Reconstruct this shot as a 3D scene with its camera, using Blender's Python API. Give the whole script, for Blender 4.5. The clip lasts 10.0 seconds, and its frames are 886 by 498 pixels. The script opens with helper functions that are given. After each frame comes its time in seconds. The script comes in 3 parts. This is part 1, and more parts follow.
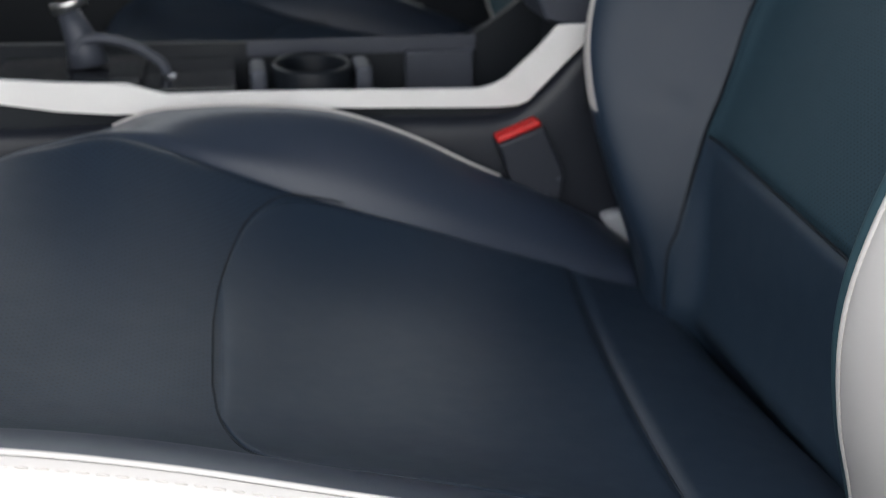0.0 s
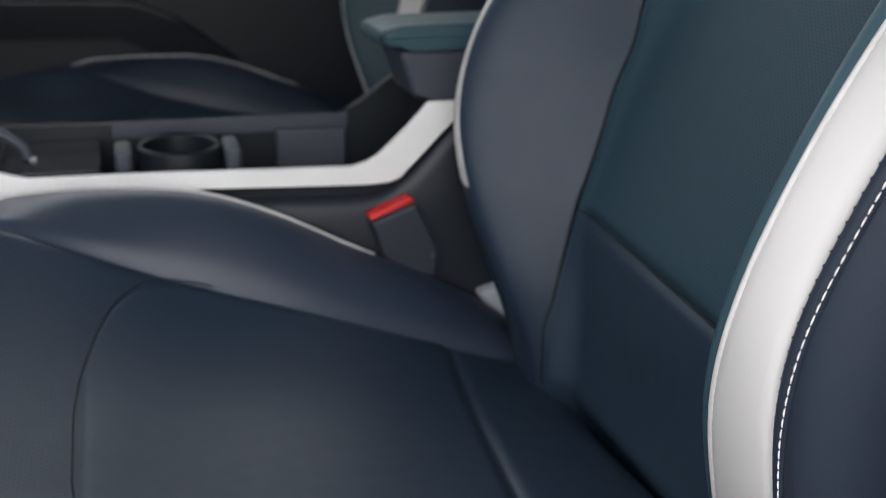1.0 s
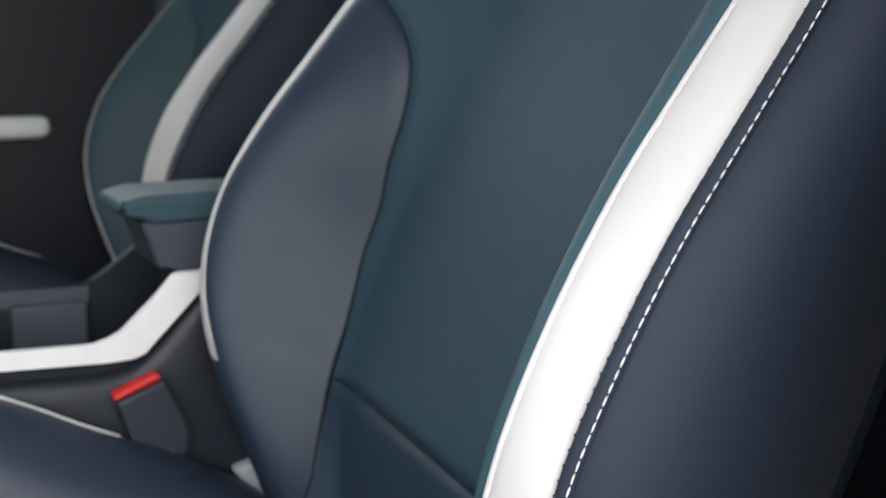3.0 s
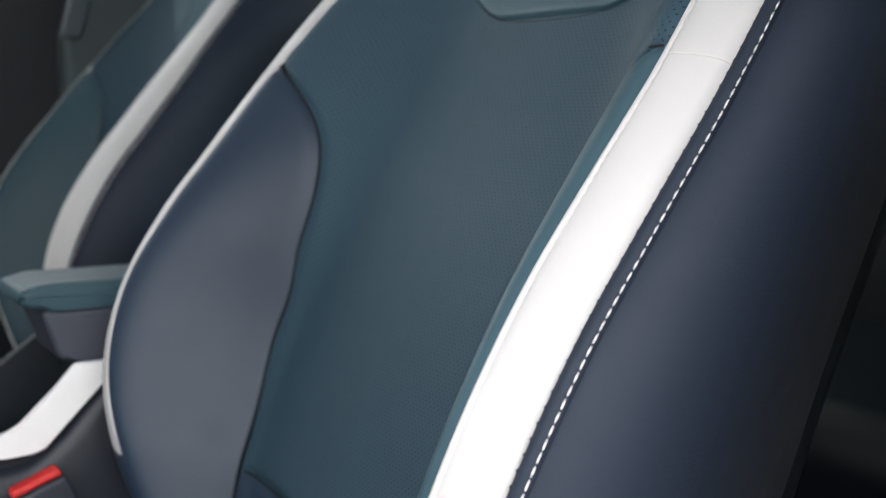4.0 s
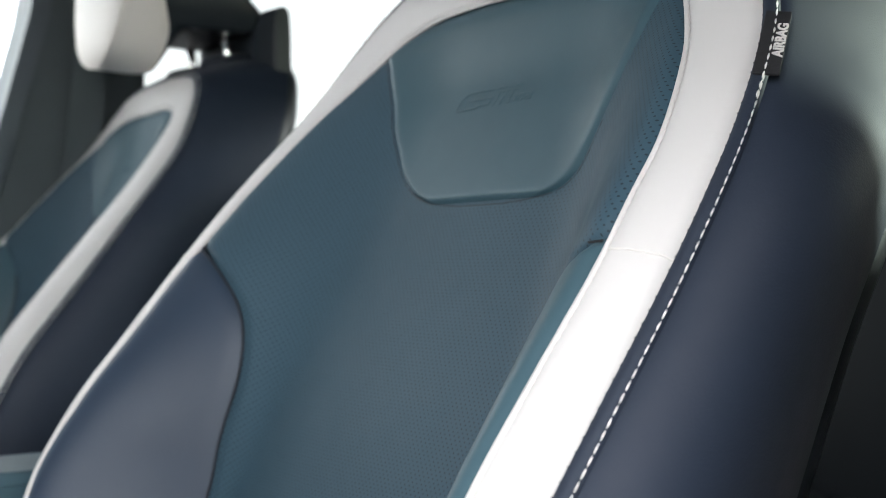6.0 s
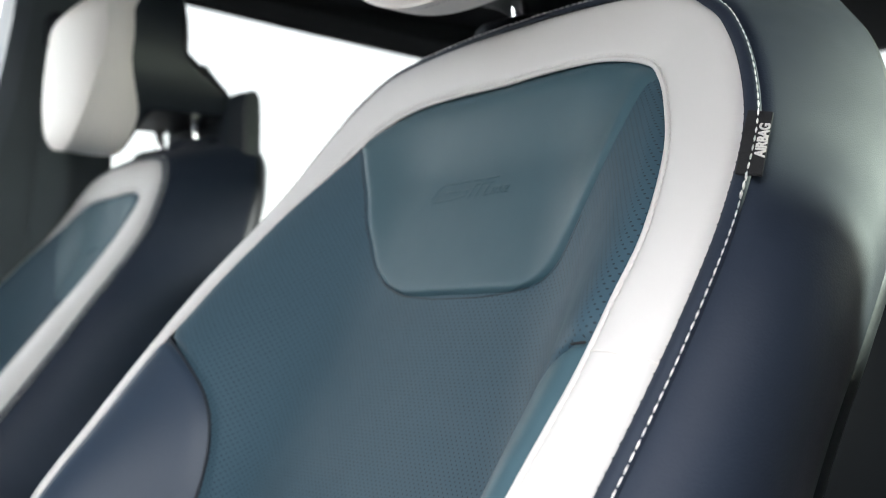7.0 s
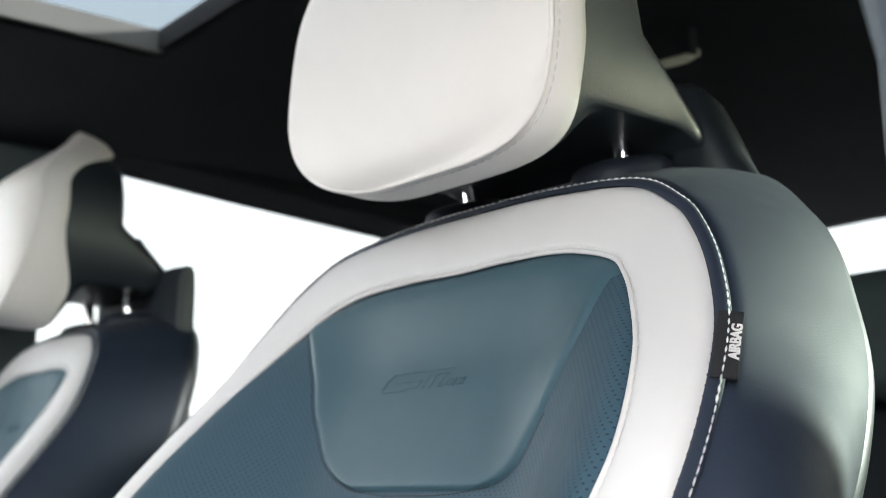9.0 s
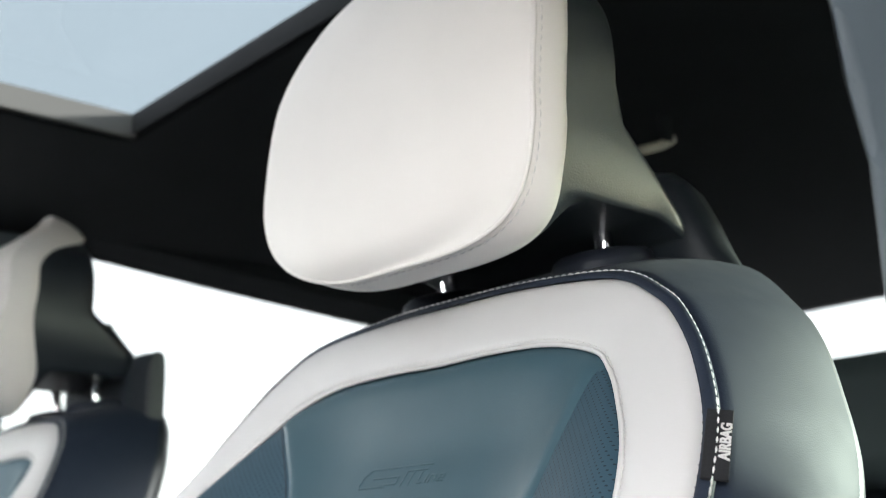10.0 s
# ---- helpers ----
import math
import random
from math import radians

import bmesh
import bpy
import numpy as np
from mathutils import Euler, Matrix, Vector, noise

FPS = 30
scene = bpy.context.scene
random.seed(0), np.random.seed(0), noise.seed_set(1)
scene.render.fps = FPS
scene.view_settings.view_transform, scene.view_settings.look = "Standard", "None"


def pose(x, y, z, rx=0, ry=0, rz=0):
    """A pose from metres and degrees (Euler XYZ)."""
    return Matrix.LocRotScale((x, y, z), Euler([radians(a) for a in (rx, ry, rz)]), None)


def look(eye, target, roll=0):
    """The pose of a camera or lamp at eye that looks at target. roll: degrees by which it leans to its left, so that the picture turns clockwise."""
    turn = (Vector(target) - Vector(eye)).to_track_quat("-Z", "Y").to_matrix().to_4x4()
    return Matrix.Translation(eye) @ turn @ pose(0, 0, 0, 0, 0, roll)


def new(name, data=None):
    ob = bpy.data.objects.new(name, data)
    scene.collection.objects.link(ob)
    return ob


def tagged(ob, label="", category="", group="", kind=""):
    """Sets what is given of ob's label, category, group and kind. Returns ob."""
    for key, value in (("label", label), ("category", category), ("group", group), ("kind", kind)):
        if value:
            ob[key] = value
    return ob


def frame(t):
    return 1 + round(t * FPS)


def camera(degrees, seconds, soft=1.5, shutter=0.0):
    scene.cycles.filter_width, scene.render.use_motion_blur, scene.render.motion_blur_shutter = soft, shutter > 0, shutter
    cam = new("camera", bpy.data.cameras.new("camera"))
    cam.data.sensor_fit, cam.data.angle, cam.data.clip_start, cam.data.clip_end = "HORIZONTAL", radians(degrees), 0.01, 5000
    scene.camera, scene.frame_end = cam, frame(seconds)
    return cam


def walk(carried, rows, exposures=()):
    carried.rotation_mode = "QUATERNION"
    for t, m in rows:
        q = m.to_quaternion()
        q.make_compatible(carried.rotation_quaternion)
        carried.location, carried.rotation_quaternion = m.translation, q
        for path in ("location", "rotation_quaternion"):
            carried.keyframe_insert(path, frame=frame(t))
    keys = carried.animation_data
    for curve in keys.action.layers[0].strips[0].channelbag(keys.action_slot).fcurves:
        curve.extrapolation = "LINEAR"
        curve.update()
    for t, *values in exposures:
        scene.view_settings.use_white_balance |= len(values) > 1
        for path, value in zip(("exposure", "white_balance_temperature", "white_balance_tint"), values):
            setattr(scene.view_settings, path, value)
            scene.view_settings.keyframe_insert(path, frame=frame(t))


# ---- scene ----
cam = camera(38.28, 10.0, soft=0.65)
PATH = [
    (0, (0.0275, -0.7117, 1.0828), (0.2528, 0.6771, 0.5624), 0.11),
    (0.5, (0.0348, -0.7056, 1.0817), (0.3242, 0.6857, 0.6015), 0.19),
    (1, (0.0418, -0.6996, 1.0808), (0.3999, 0.6900, 0.6442), 0.17),
    (1.5, (0.0480, -0.6939, 1.0806), (0.4767, 0.6888, 0.6880), -0.02),
    (2, (0.0534, -0.6884, 1.0811), (0.5480, 0.6834, 0.7296), 0.14),
    (2.5, (0.0579, -0.6828, 1.0826), (0.6217, 0.6732, 0.7771), 0.04),
    (4, (0.0681, -0.6653, 1.0897), (0.7931, 0.6363, 0.9159), -0.24),
    (4.5, (0.0711, -0.6597, 1.0931), (0.8292, 0.6284, 0.9662), -0.03),
    (5, (0.0731, -0.6536, 1.0971), (0.8526, 0.6253, 1.0143), -0.10),
    (5.5, (0.0742, -0.6470, 1.1014), (0.8704, 0.6237, 1.0656), -0.47),
    (7, (0.0753, -0.6270, 1.1151), (0.9230, 0.6063, 1.2177), -0.10),
    (7.5, (0.0749, -0.6194, 1.1190), (0.9396, 0.5969, 1.2704), 0.10),
    (8, (0.0740, -0.6119, 1.1231), (0.9543, 0.5861, 1.3228), 0.08),
    (8.5, (0.0731, -0.6051, 1.1270), (0.9671, 0.5735, 1.3752), 0.18),
    (9, (0.0726, -0.5996, 1.1317), (0.9774, 0.5596, 1.4278), 0.10),
    (9.5, (0.0738, -0.5933, 1.1367), (0.9866, 0.5470, 1.4783), -0.02),
    (10, (0.0762, -0.5873, 1.1416), (0.9945, 0.5339, 1.5286), -0.14),
]
EXPOSURE = ((0.0, 1.54), (2.0, 1.86), (4.0, 2.16), (5.5, 2.38), (7.0, 2.62), (10.0, 2.88))
walk(cam, [(t, look(eye, target, roll)) for t, eye, target, roll in PATH], EXPOSURE)
# shallow focus on the near side of the seat
cam.data.dof.use_dof = True
cam.data.dof.focus_distance = 0.60
cam.data.dof.aperture_fstop = 10.0

# ---------------------------------------------------------------- light
world = bpy.data.worlds.new("sky")
scene.world = world
world.use_nodes = True
wn, wl = world.node_tree.nodes, world.node_tree.links
sky = wn.new("ShaderNodeTexSky")
sky.sky_type = "NISHITA"
sky.sun_disc = False
sky.sun_elevation = radians(14.5)
sky.sun_rotation = radians(112)
# thin even cloud over the blue sky
cloud = wn.new("ShaderNodeMix")
cloud.data_type = "RGBA"
cloud.inputs[0].default_value = 0.7
cloud.inputs[7].default_value = (11.5, 11.3, 11.2, 1)
wl.new(sky.outputs[0], cloud.inputs[6])
wl.new(cloud.outputs[2], wn["Background"].inputs[0])
wn["Background"].inputs[1].default_value = 0.14

sun_data = bpy.data.lights.new("sun", "SUN")
sun_data.energy = 1.5
sun_data.angle = radians(2.5)
sun_data.color = (1.0, 0.99, 0.98)
sun = new("sun", sun_data)
sun.matrix_world = look((9.0, -3.6, 2.5), (0.0, 0.0, 0.0))


# ---------------------------------------------------------------- materials
def principled(name, colour, rough, metal=0.0, spec=0.5):
    m = bpy.data.materials.new(name)
    m.use_nodes = True
    b = m.node_tree.nodes["Principled BSDF"]
    b.inputs["Base Color"].default_value = (*colour, 1)
    b.inputs["Roughness"].default_value = rough
    b.inputs["Metallic"].default_value = metal
    b.inputs["Specular IOR Level"].default_value = spec
    return m, m.node_tree.nodes, m.node_tree.links, b


def vary(nodes, links, b, colour, scale, amount, coords="Object"):
    """Large soft stains in the base colour."""
    tc = nodes.new("ShaderNodeTexCoord")
    n = nodes.new("ShaderNodeTexNoise")
    n.inputs["Scale"].default_value = scale
    n.inputs["Detail"].default_value = 4
    links.new(tc.outputs[coords], n.inputs["Vector"])
    mix = nodes.new("ShaderNodeMix")
    mix.data_type = "RGBA"
    mix.inputs[6].default_value = (*[c * (1 - amount) for c in colour], 1)
    mix.inputs[7].default_value = (*[min(1, c * (1 + amount)) for c in colour], 1)
    links.new(n.outputs["Fac"], mix.inputs[0])
    links.new(mix.outputs[2], b.inputs["Base Color"])
    return tc, mix


def leather(name, colour, rough=0.42, grain=900.0, relief=0.12, holes=False, sheen=0.0, spec=0.5, pitch=0.0056):
    m, nodes, links, b = principled(name, colour, rough, 0.0, spec)
    tc, mix = vary(nodes, links, b, colour, 9.0, 0.10)
    vo = nodes.new("ShaderNodeTexVoronoi")
    vo.inputs["Scale"].default_value = grain
    links.new(tc.outputs["Object"], vo.inputs["Vector"])
    no = nodes.new("ShaderNodeTexNoise")
    no.inputs["Scale"].default_value = 60
    no.inputs["Detail"].default_value = 5
    links.new(tc.outputs["Object"], no.inputs["Vector"])
    add = nodes.new("ShaderNodeMath")
    add.operation = "MULTIPLY_ADD"
    links.new(vo.outputs["Distance"], add.inputs[0])
    add.inputs[1].default_value = 0.6
    links.new(no.outputs["Fac"], add.inputs[2])
    bump = nodes.new("ShaderNodeBump")
    bump.inputs["Strength"].default_value = relief
    bump.inputs["Distance"].default_value = 0.0006
    links.new(add.outputs[0], bump.inputs["Height"])
    links.new(bump.outputs[0], b.inputs["Normal"])
    rr = nodes.new("ShaderNodeMapRange")
    rr.inputs[3].default_value = rough - 0.05
    rr.inputs[4].default_value = rough + 0.08
    links.new(no.outputs["Fac"], rr.inputs[0])
    links.new(rr.outputs[0], b.inputs["Roughness"])
    if sheen:
        b.inputs["Sheen Weight"].default_value = sheen
        b.inputs["Sheen Roughness"].default_value = 0.45
    if holes:
        # staggered perforation in the metric surface coordinates
        uv = nodes.new("ShaderNodeUVMap")
        sep = nodes.new("ShaderNodeSeparateXYZ")
        links.new(uv.outputs[0], sep.inputs[0])

        def mth(op, a, c):
            k = nodes.new("ShaderNodeMath")
            k.operation = op
            for i, v in enumerate((a, c)):
                if v is None:
                    continue
                if isinstance(v, (int, float)):
                    k.inputs[i].default_value = v
                else:
                    links.new(v, k.inputs[i])
            return k.outputs[0]

        def lattice(ox, oy):
            px = mth("PINGPONG", mth("ADD", mth("DIVIDE", sep.outputs[0], pitch), ox), 0.5)
            py = mth("PINGPONG", mth("ADD", mth("DIVIDE", sep.outputs[1], pitch), oy), 0.5)
            return mth("SQRT", mth("ADD", mth("MULTIPLY", px, px), mth("MULTIPLY", py, py)), None)
        near = mth("MINIMUM", lattice(0, 0), lattice(0.5, 0.5))
        hole = nodes.new("ShaderNodeMapRange")
        hole.inputs[1].default_value, hole.inputs[2].default_value = (0.10, 0.14)
        hole.inputs[3].default_value, hole.inputs[4].default_value = 0.7, 0.0
        links.new(near, hole.inputs[0])
        dark = nodes.new("ShaderNodeMix")
        dark.data_type = "RGBA"
        dark.inputs[7].default_value = (0.003, 0.004, 0.006, 1)
        links.new(hole.outputs[0], dark.inputs[0])
        links.new(mix.outputs[2], dark.inputs[6])
        links.new(dark.outputs[2], b.inputs["Base Color"])
    return m


def plastic(name, colour, rough=0.5, relief=0.1, scale=700.0, spec=0.35):
    m, nodes, links, b = principled(name, colour, rough, 0.0, spec)
    tc, mix = vary(nodes, links, b, colour, 14.0, 0.12)
    n = nodes.new("ShaderNodeTexNoise")
    n.inputs["Scale"].default_value = scale
    links.new(tc.outputs["Object"], n.inputs["Vector"])
    bump = nodes.new("ShaderNodeBump")
    bump.inputs["Strength"].default_value = relief
    bump.inputs["Distance"].default_value = 0.0004
    links.new(n.outputs["Fac"], bump.inputs["Height"])
    links.new(bump.outputs[0], b.inputs["Normal"])
    return m


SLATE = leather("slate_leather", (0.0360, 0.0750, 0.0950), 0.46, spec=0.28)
SLATE_HOLES = leather("slate_perforated", (0.0310, 0.0630, 0.0870), 0.55, holes=True, spec=0.2, pitch=0.0044)
LUMBAR = leather("slate_leather_low_shade", (0.0175, 0.0330, 0.0556), 0.48, spec=0.4)
HEAD_SHELL = plastic("black_grained_plastic_lit", (0.030, 0.038, 0.042), 0.38, 0.5, 1000, 0.5)
SLATE_SHADE = leather("slate_leather_in_shade", (0.0161, 0.0290, 0.0514), 0.46, spec=0.4)
SLATE_SHADE_HOLES = leather("slate_perforated_in_shade", (0.0161, 0.0290, 0.0514), 0.48, holes=True, spec=0.4, pitch=0.0052)
CUSHION_LIT = leather("cushion_leather_lit", (0.0221, 0.0325, 0.0567), 0.38, spec=0.7)
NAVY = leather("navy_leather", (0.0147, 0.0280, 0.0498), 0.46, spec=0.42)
SIDE = leather("navy_leather_side_light", (0.0122, 0.0192, 0.0345), 0.62, relief=0.22, spec=0.32, sheen=0.03)
WHITE = leather("white_leather", (0.53, 0.517, 0.51), 0.55, relief=0.06)
CREAM = leather("cream_leather", (0.69, 0.655, 0.62), 0.55, relief=0.06)
THREAD = plastic("white_thread", (0.82, 0.80, 0.78), 0.7)
TONE = plastic("tone_thread", (0.60, 0.58, 0.56), 0.8)
SHELL = plastic("black_grained_plastic", (0.012, 0.016, 0.020), 0.42, 0.3, 500, 0.5)
BLACK = plastic("black_plastic", (0.0078, 0.0110, 0.0161), 0.5)
GLOSS = plastic("gloss_black", (0.012, 0.014, 0.018), 0.15, 0.0)
SATIN = plastic("satin_white_trim", (0.86, 0.85, 0.84), 0.35, 0.03)
RED = plastic("red_plastic", (0.62, 0.03, 0.03), 0.4)
GREY = plastic("grey_trim", (0.066, 0.084, 0.090), 0.6)
FRAME = plastic("grey_beige_trim", (0.13, 0.13, 0.12), 0.5)
PILLAR = plastic("blue_grey_seal", (0.075, 0.094, 0.108), 0.5)
LINING = plastic("black_headliner", (0.0195, 0.0215, 0.0230), 0.95, 0.5, 1500, 0.06)
CARPET = plastic("black_carpet", (0.018, 0.018, 0.019), 0.95, 0.8, 900, 0.1)
BODY = plastic("white_car_paint", (0.75, 0.76, 0.77), 0.25, 0.0)
CHROME = principled("chrome", (0.93, 0.94, 0.95), 0.08, 1.0)[0]
SILVER = principled("satin_silver", (0.62, 0.62, 0.62), 0.3, 1.0)[0]
GROOVE = plastic("dark_blue_seam", (0.0110, 0.0160, 0.0240), 0.7)
TAG = plastic("black_woven_label", (0.012, 0.012, 0.014), 0.8, 0.6, 2500)
BEIGE = plastic("beige_plastic", (0.32, 0.29, 0.24), 0.5)
PALE = plastic("pale_grey_plastic", (0.42, 0.44, 0.48), 0.5)
BUCKLE = plastic("dark_lavender_plastic", (0.0294, 0.0340, 0.0460), 0.45)
CONSOLE = plastic("soft_grey_black_plastic", (0.0166, 0.0200, 0.0289), 0.42)
CLIP = plastic("lavender_grey_plastic", (0.0552, 0.0620, 0.0813), 0.45)
GROUND = plastic("pale_concrete", (0.22, 0.217, 0.22), 0.9, 0.6, 40)


def glass(name, tint, gloss=0.05):
    m = bpy.data.materials.new(name)
    m.use_nodes = True
    n, l = m.node_tree.nodes, m.node_tree.links
    n.remove(n["Principled BSDF"])
    t = n.new("ShaderNodeBsdfTransparent")
    t.inputs[0].default_value = (*tint, 1)
    g = n.new("ShaderNodeBsdfGlossy")
    g.inputs["Roughness"].default_value = 0.02
    mix = n.new("ShaderNodeMixShader")
    mix.inputs[0].default_value = gloss
    l.new(t.outputs[0], mix.inputs[1])
    l.new(g.outputs[0], mix.inputs[2])
    l.new(mix.outputs[0], n["Material Output"].inputs[0])
    return m


CLEAR = glass("clear_glass", (0.93, 0.95, 0.95))
GREENISH = glass("green_glass", (0.85, 0.93, 0.87))
DARK_TINT = glass("dark_tint_glass", (0.46, 0.475, 0.475))
TINTED = glass("tinted_roof_glass", (0.245, 0.272, 0.287), 0.025)
DIMMING = glass("light_blocking_glass", (0.24, 0.25, 0.26))


# ---------------------------------------------------------------- mesh helpers
def mesh_object(name, verts, faces, material, parent=None, uv=None, smooth=True, label=""):
    me = bpy.data.meshes.new(name)
    me.from_pydata([tuple(v) for v in verts], [], faces)
    me.materials.append(material)
    if smooth:
        me.polygons.foreach_set("use_smooth", [True] * len(me.polygons))
    if uv is not None:
        layer = me.uv_layers.new(name="UVMap")
        for loop in me.loops:
            layer.data[loop.index].uv = uv[loop.vertex_index]
    me.update()
    ob = new(name, me)
    if parent:
        ob.parent = parent
    if label:
        tagged(ob, label)
    return ob


def part(name, bm, material, parent, label=""):
    bmesh.ops.recalc_face_normals(bm, faces=bm.faces)
    me = bpy.data.meshes.new(name)
    bm.to_mesh(me)
    bm.free()
    me.materials.append(material)
    me.polygons.foreach_set("use_smooth", [True] * len(me.polygons))
    ob = new(name, me)
    ob.modifiers.new("flat_faces", "WEIGHTED_NORMAL").weight = 90
    if parent:
        ob.parent = parent
    if label:
        tagged(ob, label)
    return ob


def grid(name, rows, material, parent=None, uv=None, wrap=False, label=""):
    """A surface through rows of points, all of the same length."""
    n = len(rows[0])
    verts = [p for row in rows for p in row]
    faces = []
    for i in range(len(rows) - 1):
        for j in range(n - (0 if wrap else 1)):
            k = (j + 1) % n
            faces.append((i * n + j, i * n + k, (i + 1) * n + k, (i + 1) * n + j))
    flat = [c for row in uv for c in row] if uv else None
    return mesh_object(name, verts, faces, material, parent, flat, True, label)


def tube(name, points, radius, material, parent=None, sides=8, label="", taper=None):
    """A round bead along a line of points."""
    pts = [np.array(p, float) for p in points]
    rows = []
    for i, p in enumerate(pts):
        t = pts[min(i + 1, len(pts) - 1)] - pts[max(i - 1, 0)]
        t = t / (np.linalg.norm(t) + 1e-9)
        a = np.cross(t, (0.13, 0.31, 0.94))
        a /= np.linalg.norm(a) + 1e-9
        b = np.cross(t, a)
        r = radius if taper is None else radius * taper(i / (len(pts) - 1))
        rows.append([p + r * (math.cos(w) * a + math.sin(w) * b) for w in np.linspace(0, 2 * math.pi, sides, endpoint=False)])
    verts = [q for row in rows for q in row]
    n = sides
    faces = [(i * n + j, i * n + (j + 1) % n, (i + 1) * n + (j + 1) % n, (i + 1) * n + j) for i in range(len(rows) - 1) for j in range(n)]
    faces += [tuple(range(n))[::-1], tuple(range((len(rows) - 1) * n, len(rows) * n))]
    return mesh_object(name, verts, faces, material, parent, None, True, label)


def box(bm, x0, x1, y0, y1, z0, z1, bevel=0.0):
    made = bmesh.ops.create_cube(bm, size=1.0, matrix=Matrix.LocRotScale(((x0 + x1) / 2, (y0 + y1) / 2, (z0 + z1) / 2), None, (x1 - x0, y1 - y0, z1 - z0)))
    if bevel:
        edges = list({e for v in made["verts"] for e in v.link_edges})
        bmesh.ops.bevel(bm, geom=edges, offset=bevel, segments=3, affect="EDGES", profile=0.5)


def plain_box(name, x0, x1, y0, y1, z0, z1, material, parent=None, bevel=0.0, label=""):
    bm = bmesh.new()
    box(bm, x0, x1, y0, y1, z0, z1, bevel)
    return part(name, bm, material, parent, label)


def prism(name, outline, y0, y1, material, parent=None, bevel=0.0, label="", axis="y"):
    """An outline in x and z (or y and z, or x and y), drawn out along the third axis, with rounded edges."""
    bm = bmesh.new()
    def at(p, w):
        if axis == "y":
            return (p[0], w, p[1])
        return (w, p[0], p[1]) if axis == "x" else (p[0], p[1], w)
    low = [bm.verts.new(at(p, y0)) for p in outline]
    high = [bm.verts.new(at(p, y1)) for p in outline]
    bm.faces.new(low)
    bm.faces.new(high[::-1])
    n = len(outline)
    for i in range(n):
        bm.faces.new((low[i], high[i], high[(i + 1) % n], low[(i + 1) % n]))
    if bevel:
        bmesh.ops.bevel(bm, geom=bm.edges[:], offset=bevel, segments=3, affect="EDGES", profile=0.5)
    return part(name, bm, material, parent, label)


def hermite(x, table):
    """A smooth curve through a table of (x, value), linear past its ends."""
    xs = [p[0] for p in table]
    ys = [p[1] for p in table]
    n = len(xs)
    if x <= xs[0]:
        i = 0
    elif x >= xs[-1]:
        i = n - 2
    else:
        i = max(k for k in range(n - 1) if xs[k] <= x)

    def slope(k):
        a, b = max(k - 1, 0), min(k + 1, n - 1)
        return (ys[b] - ys[a]) / (xs[b] - xs[a])
    h = xs[i + 1] - xs[i]
    t = (x - xs[i]) / h
    if t < 0:
        return ys[0] + slope(0) * (x - xs[0])
    if t > 1:
        return ys[-1] + slope(n - 1) * (x - xs[-1])
    return ((2 * t ** 3 - 3 * t * t + 1) * ys[i] + (t ** 3 - 2 * t * t + t) * h * slope(i)
            + (3 * t * t - 2 * t ** 3) * ys[i + 1] + (t ** 3 - t * t) * h * slope(i + 1))


def spline(points, count):
    """count points along a smooth line through control points, evenly by control index."""
    p = np.array(points, float)
    n = len(p)
    out = []
    for s in np.linspace(0, n - 1, count):
        i = min(int(s), n - 2)
        t = s - i
        a, b, c, d = p[max(i - 1, 0)], p[i], p[i + 1], p[min(i + 2, n - 1)]
        out.append(0.5 * (2 * b + (c - a) * t + (2 * a - 5 * b + 4 * c - d) * t * t + (3 * b - a - 3 * c + d) * t ** 3))
    return np.array(out)


def smooth(a, b, x):
    t = min(1.0, max(0.0, (x - a) / (b - a)))
    return t * t * (3 - 2 * t)


def edgy(n):
    """Parameters from 0 to 1, dense at both ends."""
    u = np.linspace(0, 1, n)
    return 0.5 - 0.5 * np.cos(math.pi * u)


def rolled(dist, depth=0.004, width=0.004):
    """How far a padded cover drops towards its seam."""
    return -depth * math.exp(-(dist / width) ** 2)


# ---------------------------------------------------------------- the front seats
RECLINE = math.atan(0.415)
BASE = np.array([0.362, 0.0, 0.824])
UP = np.array([math.sin(RECLINE), 0.0, math.cos(RECLINE)])
OUT = np.array([-math.cos(RECLINE), 0.0, math.sin(RECLINE)])

# half outlines of the backrest from the bottom to the top: up the back, across, forward
RIDGE = [(-.145, .160, -.032), (-.105, .1684, -.0105), (-.054, .185, .035), (-.002, .209, .075), (.049, .229, .097), (.108, .239, .1024),
         (.168, .236, .0925), (.220, .232, .0777), (.2705, .2295, .063), (.311, .2217, .0497), (.350, .214, .037), (.399, .1936, .0215),
         (.436, .169, .010), (.4575, .151, .004), (.471, .134, .0015), (.481, .0957, .0015), (.484, .0456, .0008), (.4833, 0, .0004)]
RIM = [(-.123, .214, -.027), (-.083, .226, .002), (-.0325, .2425, .042), (.009, .2523, .068), (.0495, .260, .082), (.100, .2656, .0847),
       (.156, .268, .0795), (.2115, .265, .065), (.268, .2616, .0493), (.319, .2575, .0365), (.364, .248, .023), (.4135, .2315, .009),
       (.450, .2137, .0043), (.478, .194, .002), (.4965, .1745, .0015), (.516, .137, .0013), (.524, .066, .0016), (.525, 0, .002)]
REAR = [(-.14, .228, -.087), (-.10, .228, -.087), (-.04, .229, -.087), (.01, .230, -.088), (.06, .231, -.089), (.12, .232, -.090),
        (.18, .233, -.089), (.24, .236, -.088), (.30, .240, -.087), (.35, .243, -.090), (.40, .242, -.095), (.45, .232, -.1),
        (.495, .213, -.1), (.527, .196, -.1), (.55, .177, -.1), (.585, .135, -.1), (.608, .065, -.1), (.613, 0, -.1)]
